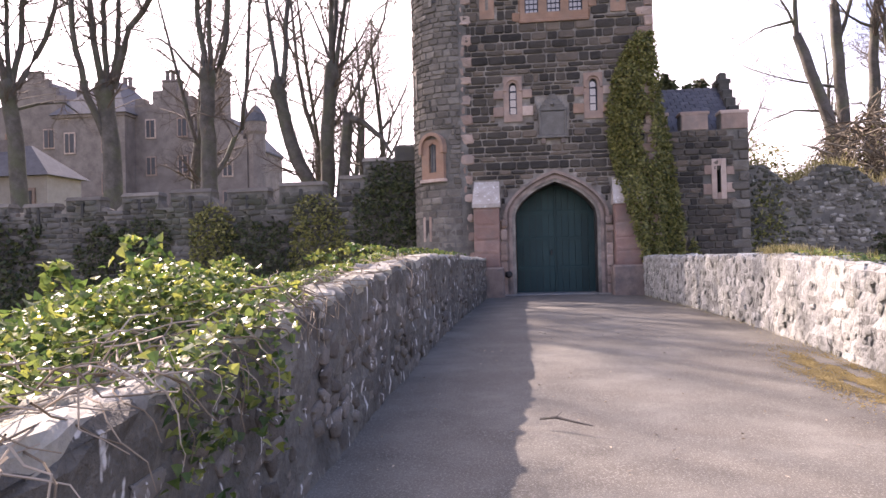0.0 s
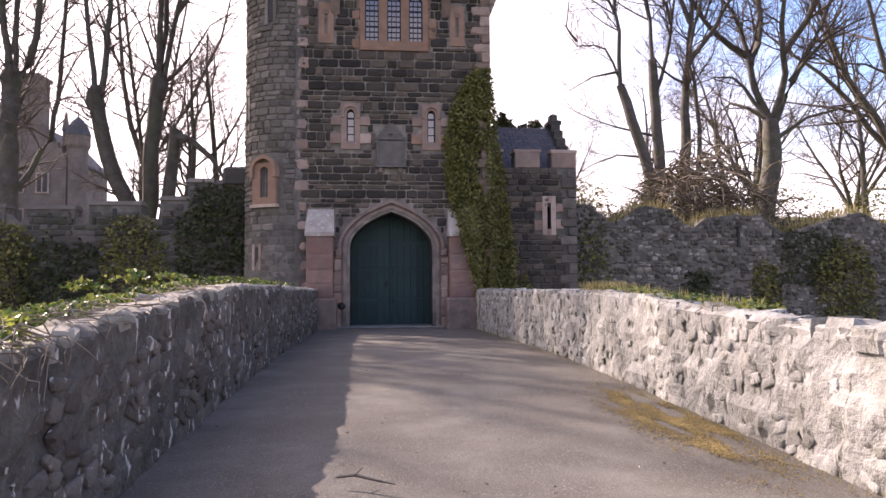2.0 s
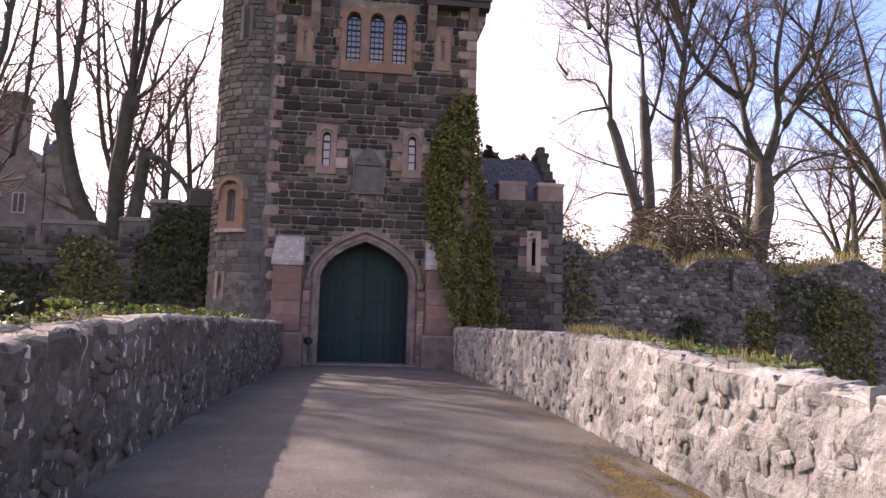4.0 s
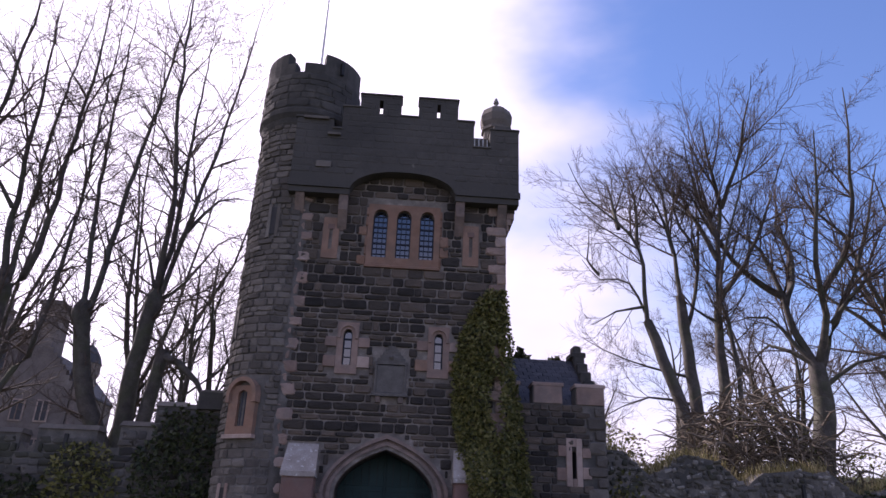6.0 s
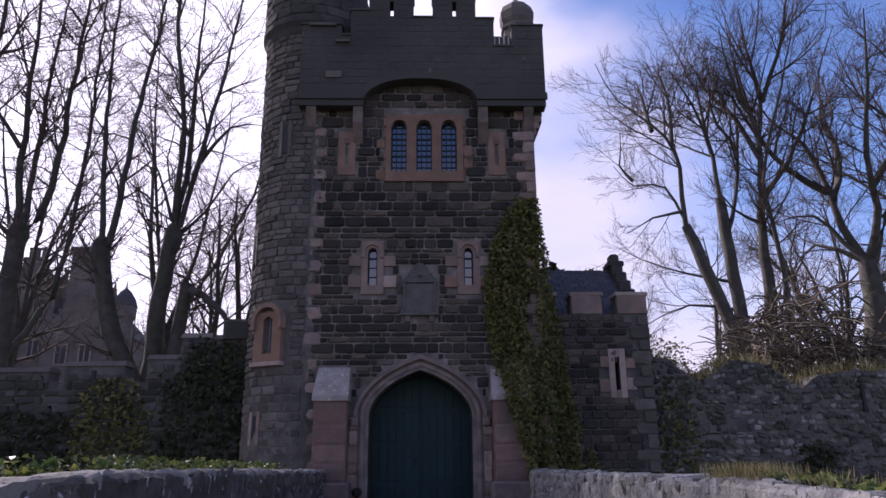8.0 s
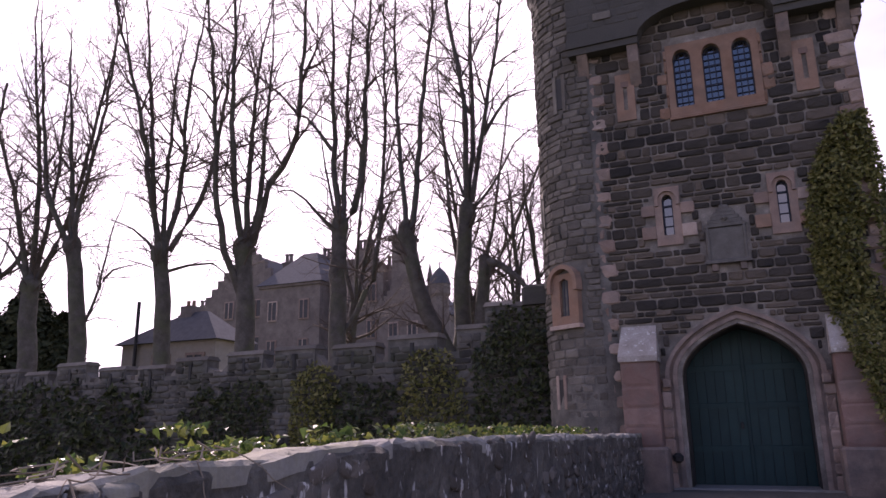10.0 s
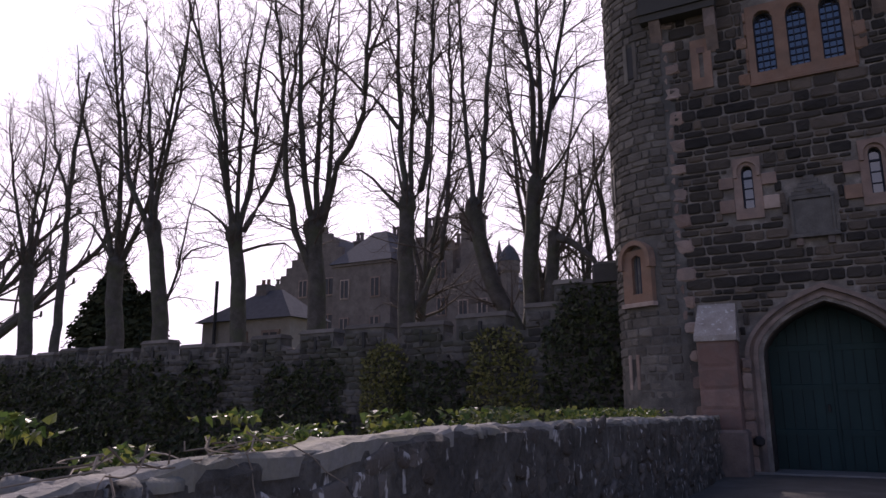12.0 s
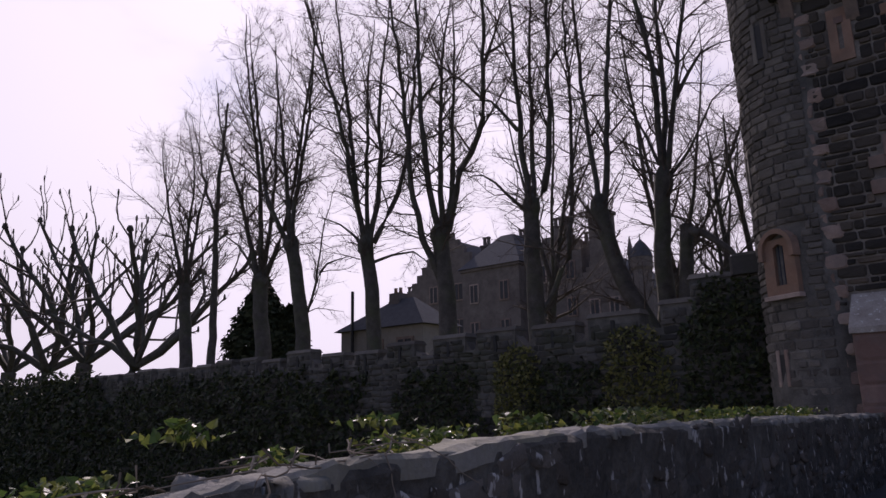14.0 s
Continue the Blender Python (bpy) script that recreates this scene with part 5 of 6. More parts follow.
LIME, LIMES = "tall bare lime tree with upright poles, behind the curtain wall", "lime trees behind the wall"
limbed_tree(-9.7, 6.6, 23, [[(0, 4), (-.7, 5.3), (-1.2, 7), (-1.5, 8.5)], [(-1.5, 8.5), (-1.7, 10.5), (-1.9, 13.4), (-2.1, 17.1)], [(-1.3, 8.5), (-1.1, 10.4), (-.9, 13.9), (-.6, 17)]], 25.2, .27, "bare lime tree with a trunk leaning hard, behind the curtain wall", LIMES, 201)
limbed_tree(-9.4, 7.2, 22, [[(0, 4), (.1, 6.8), (.3, 9.4)], [(.3, 9.7), (.6, 12.8), (.6, 17.2)], [(.5, 9.7), (1, 12.8), (1.7, 17.1)], [(.3, 9.9), (.2, 13.6), (-.3, 17.3)], [(.5, 9.4), (1.3, 10.3), (2.2, 11.9), (3.2, 12.5)], [(.2, 9.9), (-.5, 12), (-1.5, 13.9)], [(1, 12.4), (2, 13.9), (3.3, 14)]], 25, .28, LIME, LIMES, 202)
limbed_tree(-14.8, 7.4, 32, [[(0, 4), (0, 6.7), (0, 9.6)], [(-.1, 9.6), (-.3, 13.5), (-.5, 18.9)], [(.1, 9.6), (.2, 13.6), (.3, 17.2)], [(.2, 9.6), (.8, 11.3), (1.1, 18.9)], [(-.2, 9.3), (-.9, 10), (-1.9, 10.8), (-2.6, 10.6)], [(.2, 5), (1.1, 6.7), (1.5, 8.1), (1.8, 13.3), (1.7, 18.9)], [(-.4, 12.8), (-1.5, 14.3), (-2.7, 14.5)]], 24.5, .31, "bare lime tree forking low into a second pole, behind the wall", LIMES, 203)
limbed_tree(-19.4, 7.5, 38, [[(0, 4.2), (-.1, 6.6), (-.3, 9.2)], [(-.3, 7), (-1.3, 9.9), (-1.7, 14.4), (-2.3, 20)], [(-.2, 9.2), (-.2, 13.1), (-.1, 17.3), (.1, 20.2)], [(0, 9.2), (.3, 11.8), (.5, 15.9), (.6, 20.3)], [(-.3, 9.2), (-.7, 11), (-1, 14.4), (-1.1, 20.1)], [(.1, 9.2), (.7, 11.8), (1.6, 13.2), (1.8, 15.6)]], 24.5, .36, LIME, LIMES, 204)
limbed_tree(-24.2, 7.7, 45, [[(0, 4.4), (-.1, 7.1), (-.4, 9.5)], [(-.4, 9.6), (-1.2, 13.2), (-2, 16.9), (-3.3, 21.3)], [(-.3, 9.6), (-.3, 14.1), (-.3, 18.6), (0, 21.8)], [(-.2, 9.6), (.3, 12.7), (.3, 17.2), (.8, 22)], [(-.5, 9.6), (-.9, 12.6), (-1.5, 18.5), (-2, 22.8)], [(-.5, 9.3), (-1.6, 10.4), (-2.9, 10.8)], [(-.1, 8.5), (1.9, 9.1), (3, 8.1)], [(0, 9.5), (1.2, 12), (1.9, 15.7)]], 24.5, .33, LIME, LIMES, 205)
limbed_tree(-29.5, 7.8, 50, [[(0, 4.7), (-.3, 7.6), (-.8, 10.5)], [(-.8, 10.5), (-1.1, 13.5), (-1.5, 17.2), (-1.9, 21.1)], [(-.7, 10.5), (-.6, 12.6), (-.1, 16.1), (.2, 20.1)], [(-.1, 5.8), (.6, 8.2), (1, 11.5), (1.7, 13.8)], [(.6, 8.2), (1.2, 9.3), (2.5, 9.8)], [(-.8, 10), (-2, 12.5), (-2.6, 15.8)]], 24, .35, LIME, LIMES, 206)
limbed_tree(-33.1, 7.9, 53, [[(0, 4.9), (-.2, 6.7), (-.3, 8.8)], [(-.3, 9), (-.4, 13.5), (-1, 18.1), (-1.5, 22.1)], [(-.5, 9), (-1.4, 13.1), (-2.5, 16.5), (-3, 18.7)], [(-.2, 9), (.2, 12.3), (.4, 16), (.4, 21.5)], [(-.1, 9), (.8, 10.6), (1.7, 11.3)], [(-.5, 9), (-1.6, 10.9), (-2.9, 11.7)], [(0, 9), (1.2, 12.5), (1.7, 16.4)]], 23.5, .4, LIME, LIMES, 207)
limbed_tree(-38.5, 8.1, 57, [[(0, 4.5), (0, 10.1), (-.1, 14.1), (.2, 19.6), (.3, 21.4)], [(0, 13), (-.9, 16), (-1.4, 18.5)]], 21, .25, "slender bare lime tree behind the curtain wall", LIMES, 208)
limbed_tree(-41.5, 8.2, 59, [[(0, 4.7), (-.3, 9.3)], [(-.3, 9.3), (-.3, 12.8), (-.1, 16.4), (-.6, 20.1)], [(-.4, 9.3), (-1.3, 13.4), (-2, 17.2)], [(-.3, 9.3), (.2, 13.2), (.7, 17.7)], [(-.3, 8.6), (-1.3, 11.3), (-2.6, 12.8)], [(-.3, 9), (1, 11.5), (2.2, 13)]], 20.5, .36, LIME, LIMES, 209)
tree("lime", 3, -13.0, 17, 10, .9, (0, 3), LIME, LIMES)
tree("lime", 2, -22.0, 20, 60, .9, (0, 0), LIME, LIMES)
for x, y, seed, turn, sc in ((-48.9, 8.6, 5, 0, 1.25), (-57.5, 8.9, 6, 130, 1.35), (-65, 9.2, 5, 40, 1.4), (-74, 9.5, 6, 200, 1.45)):
    tree("lopped", seed, x, y, turn, sc, (0, 0), "hard-pruned tree with blunt knobbly limbs", "pruned trees")
for x, y, seed, turn, sc in ((-9.9, 16.0, 7, 30, .92), (-8.7, 17.5, 8, 200, .95), (-9.3, 14.6, 9, 80, .72), (-11.4, 19.0, 8, 20, .9)):
    tree("stem", seed, x, y, turn, sc, (0, 0), "slender bare tree beyond the stair tower", "bare trees")

RIGHT = "bare broad-crowned tree on the bank behind the ruined wall"
BANK = "trees on the bank"
limbed_tree(16.9, 8.5, -32, [[(0, 4.8), (.3, 6.4), (.3, 8.6)], [(.3, 8.5), (-.3, 10.1), (-.6, 11.6), (-1.2, 13.8), (-2.2, 15.1)], [(-.5, 11.2), (0, 13.2), (-.4, 15.6), (-.2, 18.3)], [(.4, 8.6), (1, 10.4), (.9, 12.3), (1.4, 15.6)], [(.5, 8.5), (1.2, 10.3), (2.1, 12), (3.2, 15)], [(.2, 8.6), (-1.4, 9.6), (-2.3, 8.8)], [(.2, 8.7), (-1.3, 10.7), (-2.7, 10.6)], [(.4, 7.6), (1.8, 8.6), (4.5, 9.2)], [(1.1, 10.2), (2.6, 11.8), (4.6, 12.4)], [(-.6, 11.6), (-1.8, 12.6), (-2.8, 14.2)], [(.9, 11.5), (2.2, 13.5), (2.8, 16.8)]], 18.6, .37, RIGHT, BANK, 221, False)
limbed_tree(12.9, 8.0, -26, [[(0, 5.5), (.1, 8.1), (.2, 10.3), (.5, 13.4), (.8, 15.3)], [(.4, 12.7), (-.3, 14.8), (-1, 16)], [(.8, 15.1), (.6, 16.6), (.4, 19)], [(.8, 15), (1.6, 16.6), (2.3, 18.8)], [(.6, 6), (.7, 8), (.5, 9.9), (.4, 11.3), (1.2, 14), (2, 16.5)], [(.3, 11), (1.4, 12.6), (2.4, 14.8)], [(.2, 10), (-.7, 10.6), (-1.6, 12.2)], [(.5, 13.6), (-.2, 16), (-.4, 18)]], 19.4, .24, RIGHT, BANK, 222, False)
limbed_tree(11.0, 7.2, -23, [[(0, 6.2), (-.6, 8.2), (-1.1, 9.8)], [(-1.1, 9.8), (-1.1, 12.1), (-1.5, 13.4), (-3.1, 15.2), (-3.9, 16.9)], [(-.8, 9.1), (-1.7, 11.5), (-2.9, 11.9), (-3.7, 13)], [(-1.3, 13.1), (-1.3, 15.6), (-1.8, 17.3)], [(-1.1, 10.4), (-2.2, 10.2), (-3.2, 9.6)], [(-2, 13.9), (-2.3, 15.6), (-2.6, 17.2)], [(-2.9, 11.9), (-3.3, 12.6), (-3.2, 14)]], 17.6, .21, RIGHT, BANK, 223, False)
limbed_tree(11.8, 8.0, -24, [[(0, 6.4), (-.1, 8.8), (-.2, 11.1)], [(-.2, 11.1), (-.4, 13.8), (-.6, 16.1), (-1.1, 17.9)], [(-.2, 9.3), (.4, 11.3), (.8, 14.1), (.8, 16.9)], [(-.1, 7.7), (-2.4, 8.4), (-4.1, 9.3)], [(-.3, 13), (-.8, 14.9), (-1.5, 16.2)], [(0, 6.6), (-1.8, 7), (-3.6, 6.3)], [(.6, 12.6), (-.1, 15), (0, 17.4)]], 18.4, .21, RIGHT, BANK, 224, False)
tree("broad", 13, 24.5, 10.0, 140, 1.2, (0, 0), RIGHT, "trees on the bank")
for x, y, k, s, turn, sc in ((20.5, 18, "stem", 8, 50, .85), (24, 22, "broad", 12, 100, .9), (28, 17, "stem", 9, 10, .9), (32, 24, "broad", 13, 250, 1.0), (17.5, 24, "stem", 7, 300, .8), (36, 16, "broad", 12, 10, 1.1), (13.0, 30, "broad", 13, 80, .75)):
    tree(k, s, x, y, turn, sc, (0, 0), "bare woodland tree behind the bank", "woodland trees")


def stump():
    t = thing("tree_stump", "tall broken tree trunk with one arching limb", "tree")
    t.location = (-8.9, 7.2, 1.5)
    rnd = random.Random(3)
    a = [(Vector((.1 * i - .1, 0, i * 1.0)), .3 - .012 * i) for i in range(7)]
    b = [Vector(p) for p in ((.5, 0, 5.8), (1.2, -.3, 5.5), (2.0, -.5, 4.8), (2.5, -.6, 4.0))]
    v, f = tubes([([p for p, _ in a], [r for _, r in a]), (b, [.16, .13, .1, .05])], 9)
    link("trunk", mesh_of("trunk", v, f, M["bark"], True), t)
    paths = [[], [], [], []]
    for k in range(9):
        grow(rnd, (.5, 0, rnd.uniform(4, 6)), (rnd.uniform(-1, 1), rnd.uniform(-.5, .5), rnd.uniform(.3, 1.3)), rnd.uniform(1, 2.4), .03, 2, [None, None, (6, .5, 40, .05, .15, .2)], paths)
    v, f = tubes(paths[2] + paths[3], 4)
    link("crown", mesh_of("crown", v, f, M["twig"]), t)


stump()


def conifer(x, y, width, height, label, seed, count=6500):
    t = thing("conifer", label, "tree", at=(x, y, ground_height(x, y)))
    rnd = random.Random(seed)
    Solid().lathe(0, 0, [(.35, -.2), (.25, height * .5), (.05, height * .95)], 8).make("trunk", M["bark"], t)
    mats = []
    for _ in range(count):
        u = rnd.random() ** .8
        r = width / 2 * (1 - u ** 2.4) * (.75 + .3 * noise.noise(Vector((u * 7, rnd.random() * 2, seed)))) * math.sqrt(rnd.uniform(.3, 1))
        a = rnd.uniform(0, 6.28)
        mats.append(leaf_pose(rnd, (r * math.cos(a), r * math.sin(a), .3 + u * height), .55, (math.cos(a), math.sin(a), .9), .8))
    joined("crown", SIMPLE, mats, M["needle"], t, seed)


conifer(-43.0, 15, 7.6, 9.0, "dark rounded yew tree behind the curtain wall", 1)
conifer(-40.4, 15.6, 4.4, 6.6, "dark rounded yew tree behind the curtain wall", 2, 4500)
for i, (x, h) in enumerate(((5.2, 9.4), (6.0, 8.9), (6.7, 9.2), (4.5, 9.0))):
    conifer(x + .6, 12.5, 1.5, h - 2.0, "dark narrow conifer behind the wing", 5 + i, 500)


# ---- manor house and cottage beyond the wall ----
def gable_block(parent, x0, x1, y0, y1, eave, ridge, stepped=True, along="y"):
    """A stone block with a pitched roof; the gable faces the gate."""
    cx, n, half = (x0 + x1) / 2, 8, (x1 - x0) / 2
    Solid().box(x0, x1, y0 + .55, y1, 0, eave).make("wall", M["manor"], parent)
    xs = sorted({round(cx + s * half * i / n, 3) for s in (-1, 1) for i in range(1, n + 1)})
    step = lambda x: eave + (ridge + .5 - eave) * math.ceil((1 - abs(x - cx) / half) * n - 1e-6) / n
    body = Solid().strips(xs, lambda a, b: [(0, 0, step((a + b) / 2), step((a + b) / 2))], y0, y0 + .55).make("gable_wall", M["manor"], parent)
    r = Solid().rings([[(x0 - .2, y, eave), (cx, y, ridge - .1), (x1 + .2, y, eave), (x1 + .2, y, eave - .2), (x0 - .2, y, eave - .2)] for y in (y0 + .3, y1)])
    r.make("roof", M["far_slate"], parent)
    return body


def manor_window(parent, x, y, z, w=1.0, h=1.9):
    f = Solid().box(x - w / 2 - .15, x + w / 2 + .15, y - .12, y + .02, z - .15, z + h + .15).make("window", M["sandstone"], parent)
    Solid().box(x - w / 2, x + w / 2, y - .15, y - .1, z, z + h).make("pane", M["dull_glass"], f)
    Solid().box(x - .05, x + .05, y - .19, y - .13, z, z + h).make("mullion", M["sandstone"], f)


def chimney(parent, x, y, z0, z1, pots, w=.8):
    c = Solid().box(x - w * pots / 2, x + w * pots / 2, y - .5, y + .5, z0, z1 - 1.2)
    c.slab(x - w * pots / 2 - .12, x + w * pots / 2 + .12, y - .62, y + .62, z1 - 1.35, z1 - 1.1, .03)
    ch = c.make("chimney", M["manor"], parent)
    for i in range(pots):
        px = x + (i - (pots - 1) / 2) * w
        Solid().lathe(px, y, [(.26, z1 - 1.15), (.22, z1 - .25), (.3, z1 - .2), (.3, z1)], 8).make("flue", M["manor"], ch)


def manor():
    h = thing("manor_house", "large Victorian stone manor with stepped gables and chimneys", "house", at=(-.4, 5.9, -.8))
    h.scale = (1.35, 1.35, 1.35)
    gable_block(h, -61.0, -47.2, 51, 66, 15.4, 22.4)
    gable_block(h, -72.0, -61.0, 54, 66, 11.0, 15.5)
    # bay with a hipped slate roof
    Solid().box(-50.4, -42.4, 49, 60, 0, 17.3).make("bay_wall", M["manor"], h)
    Solid().slab(-50.6, -42.2, 48.8, 60, 17.1, 17.4, .05).make("eaves_course", M["manor"], h)
    Solid().hexa([(-50.8, 48.6, 17.4), (-42.0, 48.6, 17.4), (-42.0, 60, 17.4), (-50.8, 60, 17.4), (-47.8, 53.6, 22.0), (-46.0, 53.6, 22.0), (-46.0, 56, 22.0), (-47.8, 56, 22.0)]).make("hipped_roof", M["far_slate"], h, "hipped blue-grey slate roof")
    for x in (-48.6, -44.4):
        for z in (9.0, 13.4):
            manor_window(h, x, 49, z, 1.0, 2.0)
    # range with a crowstepped parapet
    r = Solid().box(-42.4, -35.6, 51, 62, 0, 18.6)
    for x0, x1, z in ((-42.4, -41.2, 19.2), (-40.4, -39.3, 20.0), (-39.28, -37.6, 20.8), (-37.58, -36.7, 20.0), (-36.5, -35.8, 19.3)):
        r.slab(x0, x1, 51.02, 52, 18.59, z, .05)
    r.make("range_wall", M["manor"], h)
    for x in (-40.6, -37.0):
        for z in (11.0, 15.0):
            manor_window(h, x, 51, z, .9, 1.8)
    # tall stair tower, gable and corner tower
    Solid().box(-34.3, -32.4, 50.5, 53, 0, 21.6).slab(-34.5, -32.2, 50.3, 53.2, 21.6, 22.0, .08).make("square_tower", M["manor"], h)
    gable_block(h, -35.6, -29.3, 49.6, 60, 13.6, 17.2)
    for x in (-33.6, -31.4):
        for z in (7.0, 10.4):
            manor_window(h, x, 49.6, z, .9, 1.7)
    t = Solid().lathe(-28.6, 50.4, [(.95, 0), (.95, 14.6), (1.12, 14.9), (1.12, 15.9)], 16).make("round_turret", M["manor"], h)
    Solid().lathe(-28.6, 50.4, [(1.2, 15.9), (.95, 16.7), (.5, 17.4), (.08, 17.8), (.03, 18.5)], 16).make("turret_cap", M["far_slate"], t)
    Solid().lathe(-30.2, 51.5, [(.3, 13), (.3, 16.6), (.4, 16.7), (.05, 18.6)], 8).make("pinnacle", M["manor"], h)
    chimney(h, -38.8, 52.6, 18, 22.5, 3, .62)
    chimney(h, -36.4, 54, 18, 20.6, 1, .6)
    chimney(h, -46.1, 56, 20, 23.0, 2, .6)
    chimney(h, -50.9, 55, 18, 22.6, 2, .6)
    chimney(h, -60.0, 56, 14, 20.0, 2, .7)
    chimney(h, -66.5, 58, 13, 18.5, 2, .7)
    for x in (-56.4, -52.4):
        for z in (10.0, 14.4):
            manor_window(h, x, 51, z, 1.1, 1.9)


manor()


def cottage():
    c = thing("cottage", "low cream cottage with a hipped slate roof", "house", at=(-.04, 3.7, -.3))
    c.scale = (1.22, 1.22, 1.22)
    x0, x1, y0, y1 = -32.8, -26.1, 13.5, 16.4
    Solid().box(x0, x1, y0, y1, 1.0, 6.15).make("wall", M["render"], c)
    cx0, cx1, cy = x0 + 3.4, x1 - 1.9, (y0 + y1) / 2
    o = .35
    s = Solid()
    s.hexa([(x0 - o, y0 - o, 6.1), (x1 + o, y0 - o, 6.1), (x1 + o, y1 + o, 6.1), (x0 - o, y1 + o, 6.1), (cx0, cy - .1, 7.95), (cx1, cy - .1, 7.95), (cx1, cy + .1, 7.95), (cx0, cy + .1, 7.95)])
    s.make("roof", M["far_slate"], c)
    ch = Solid().box(-29.7, -28.9, cy - .4, cy + .4, 7.3, 8.3).make("chimney", M["manor"], c)
    for x in (-29.5, -29.1):
        Solid().lathe(x, cy, [(.12, 8.3), (.1, 8.6), (.13, 8.65)], 8).make("chimney_pot", M["orange"], ch)
    Solid().lathe(-31.5, 13.2, [(.1, 4), (.1, 8.5)], 8).make("flue_pipe", M["iron_and_dark"], c)
    manor_window(c, -27.4, 13.5, 3.9, 1.0, 1.4)
    manor_window(c, -29.8, 13.5, 3.9, 1.0, 1.4)


cottage()


def hills():
    v, f = [], []
    n = 60
    for i in range(n + 1):
        a = radians(-100 + 200 * i / n)
        z = 30 + 45 * (.5 + .5 * noise.noise(Vector((i * .17, 5, 0))))
        v += [(1900 * math.sin(a), 1900 * math.cos(a), -20), (1900 * math.sin(a), 1900 * math.cos(a), z), (2300 * math.sin(a), 2300 * math.cos(a), z * .8)]
    for i in range(n):
        f += [(3 * i, 3 * i + 3, 3 * i + 4, 3 * i + 1), (3 * i + 1, 3 * i + 4, 3 * i + 5, 3 * i + 2)]
    tagged(link("backdrop", mesh_of("backdrop", v, f, M["hill"], True)), "far blue-grey hills on the horizon", "hills", kind="structure")


hills()


# ---- ivy, brush, grass ----
def ivy_on(name, label, pts, size, material, face, seed, shapes=SIMPLE, spread_=1.0, singles=0):
    rnd = random.Random(seed)
    mats = [leaf_pose(rnd, p, size, face, spread_) for p in pts]
    if singles:
        t = thing(name, label, "ivy", kind="stuff")
        lay("leaf", shapes, mats, material, t, singles, rest="foliage", seed=seed)
        return t
    ob = joined(name, shapes, mats, material, None, seed)
    return tagged(ob, label, "ivy", kind="stuff")


def facade_ivy():
    rnd = random.Random(91)
    pts = []
    left = lambda z: float(np.interp(z, [0, 1.2, 3, 4.6, 5.6, 6.6, 7.4, 7.9], [2.6, 2.5, 1.95, 1.65, 1.6, 1.8, 2.15, 2.5]))
    right = lambda z: float(np.interp(z, [0, 1.2, 2.4, 3.5, 5, 6.5, 7.9], [4.3, 4.4, 3.9, 3.75, 3.55, 3.3, 3.12]))
    while len(pts) < 12000:
        z = rnd.uniform(.1, 8.0)
        a, b = left(z), right(z)
        x = rnd.uniform(a, b)
        e = min(x - a, b - x) + .25 * noise.noise(Vector((x * 2.5, z * 1.8, 0)))
        if (e < -.05 and rnd.random() < .8) or rnd.random() < .55 * smooth(5.5, 8.0, z):
            continue
        if noise.noise(Vector((x * 1.6, z * 1.1, 7))) < -.42:
            continue
        bulge = .1 + .32 * smooth(0, .6, max(0, e)) * (.7 + .6 * noise.noise(Vector((x * 1.3, z * 1.3, 3))))
        base = 0 if x < 3.12 else .5 if x > 3.3 else .25
        if x < 2.62:
            base = -.66 * (1 - smooth(2.8, 3.7, z))
        pts.append((x, base - .05 - bulge * rnd.uniform(.3, 1.0), z))
    ivy_on("ivy", "olive-green climbing ivy on the gatehouse corner", pts, .12, M["ivy_dull"], (0, -.8, .45), 92)
    paths = []
    for k in range(12):
        x = rnd.uniform(2.6, 4.0)
        p = [Vector((x + rnd.gauss(0, .08) - .05 * i, -.06 if x - .05 * i < 3.1 else .4, i * .55)) for i in range(rnd.randint(4, 9))]
        paths.append((p, [.04 * (1 - i / 12) for i in range(len(p))]))
    v, f = tubes(paths, 5)
    tagged(link("ivy_stems", mesh_of("ivy_stems", v, f, M["dead"])), "woody ivy stems on the gatehouse corner", "ivy", kind="stuff")


facade_ivy()


def wall_ivy(name, label, x0, x1, z0, z1, yf, count, material, seed, bulge=.35, size=.15):
    rnd = random.Random(seed)
    pts = []
    while len(pts) < count:
        x, z = rnd.uniform(x0, x1), rnd.uniform(z0, z1)
        u, w = (x - x0) / (x1 - x0) * 2 - 1, (z - z0) / (z1 - z0) * 2 - 1
        e = 1 - abs(u) ** 3 - max(0, w) ** 4 + .6 * noise.noise(Vector((x * .9, z * .9, seed)))
        if e < .1:
            continue
        pts.append((x, yf(x) - bulge * min(1, e) * rnd.uniform(.1, 1.0), z))
    ivy_on(name, label, pts, size, material, (0, -.7, .5), seed)


wall_ivy("ivy", "dark ivy hanging on the end of the curtain wall", -6.9, -4.3, -3.0, 4.75, left_wall_y, 3800, M["ivy_shaded"], 101, .5)
wall_ivy("ivy", "green ivy bush on the curtain wall", -9.2, -6.9, -3.0, 3.6, left_wall_y, 3000, M["ivy_dull"], 102, .6)
wall_ivy("ivy", "ivy patch on the curtain wall", -13.0, -11.1, -1.2, 3.35, left_wall_y, 1800, M["ivy_dull"], 103, .5)
wall_ivy("ivy", "dense dark ivy covering the far curtain wall", -42, -17.5, -3.5, 3.3, left_wall_y, 11000, M["ivy_shaded"], 104, .7, .24)
wall_ivy("ivy", "dense dark ivy covering the far curtain wall", -72, -40, -4.2, 4.3, left_wall_y, 10000, M["ivy_shaded"], 105, 1.0, .34)
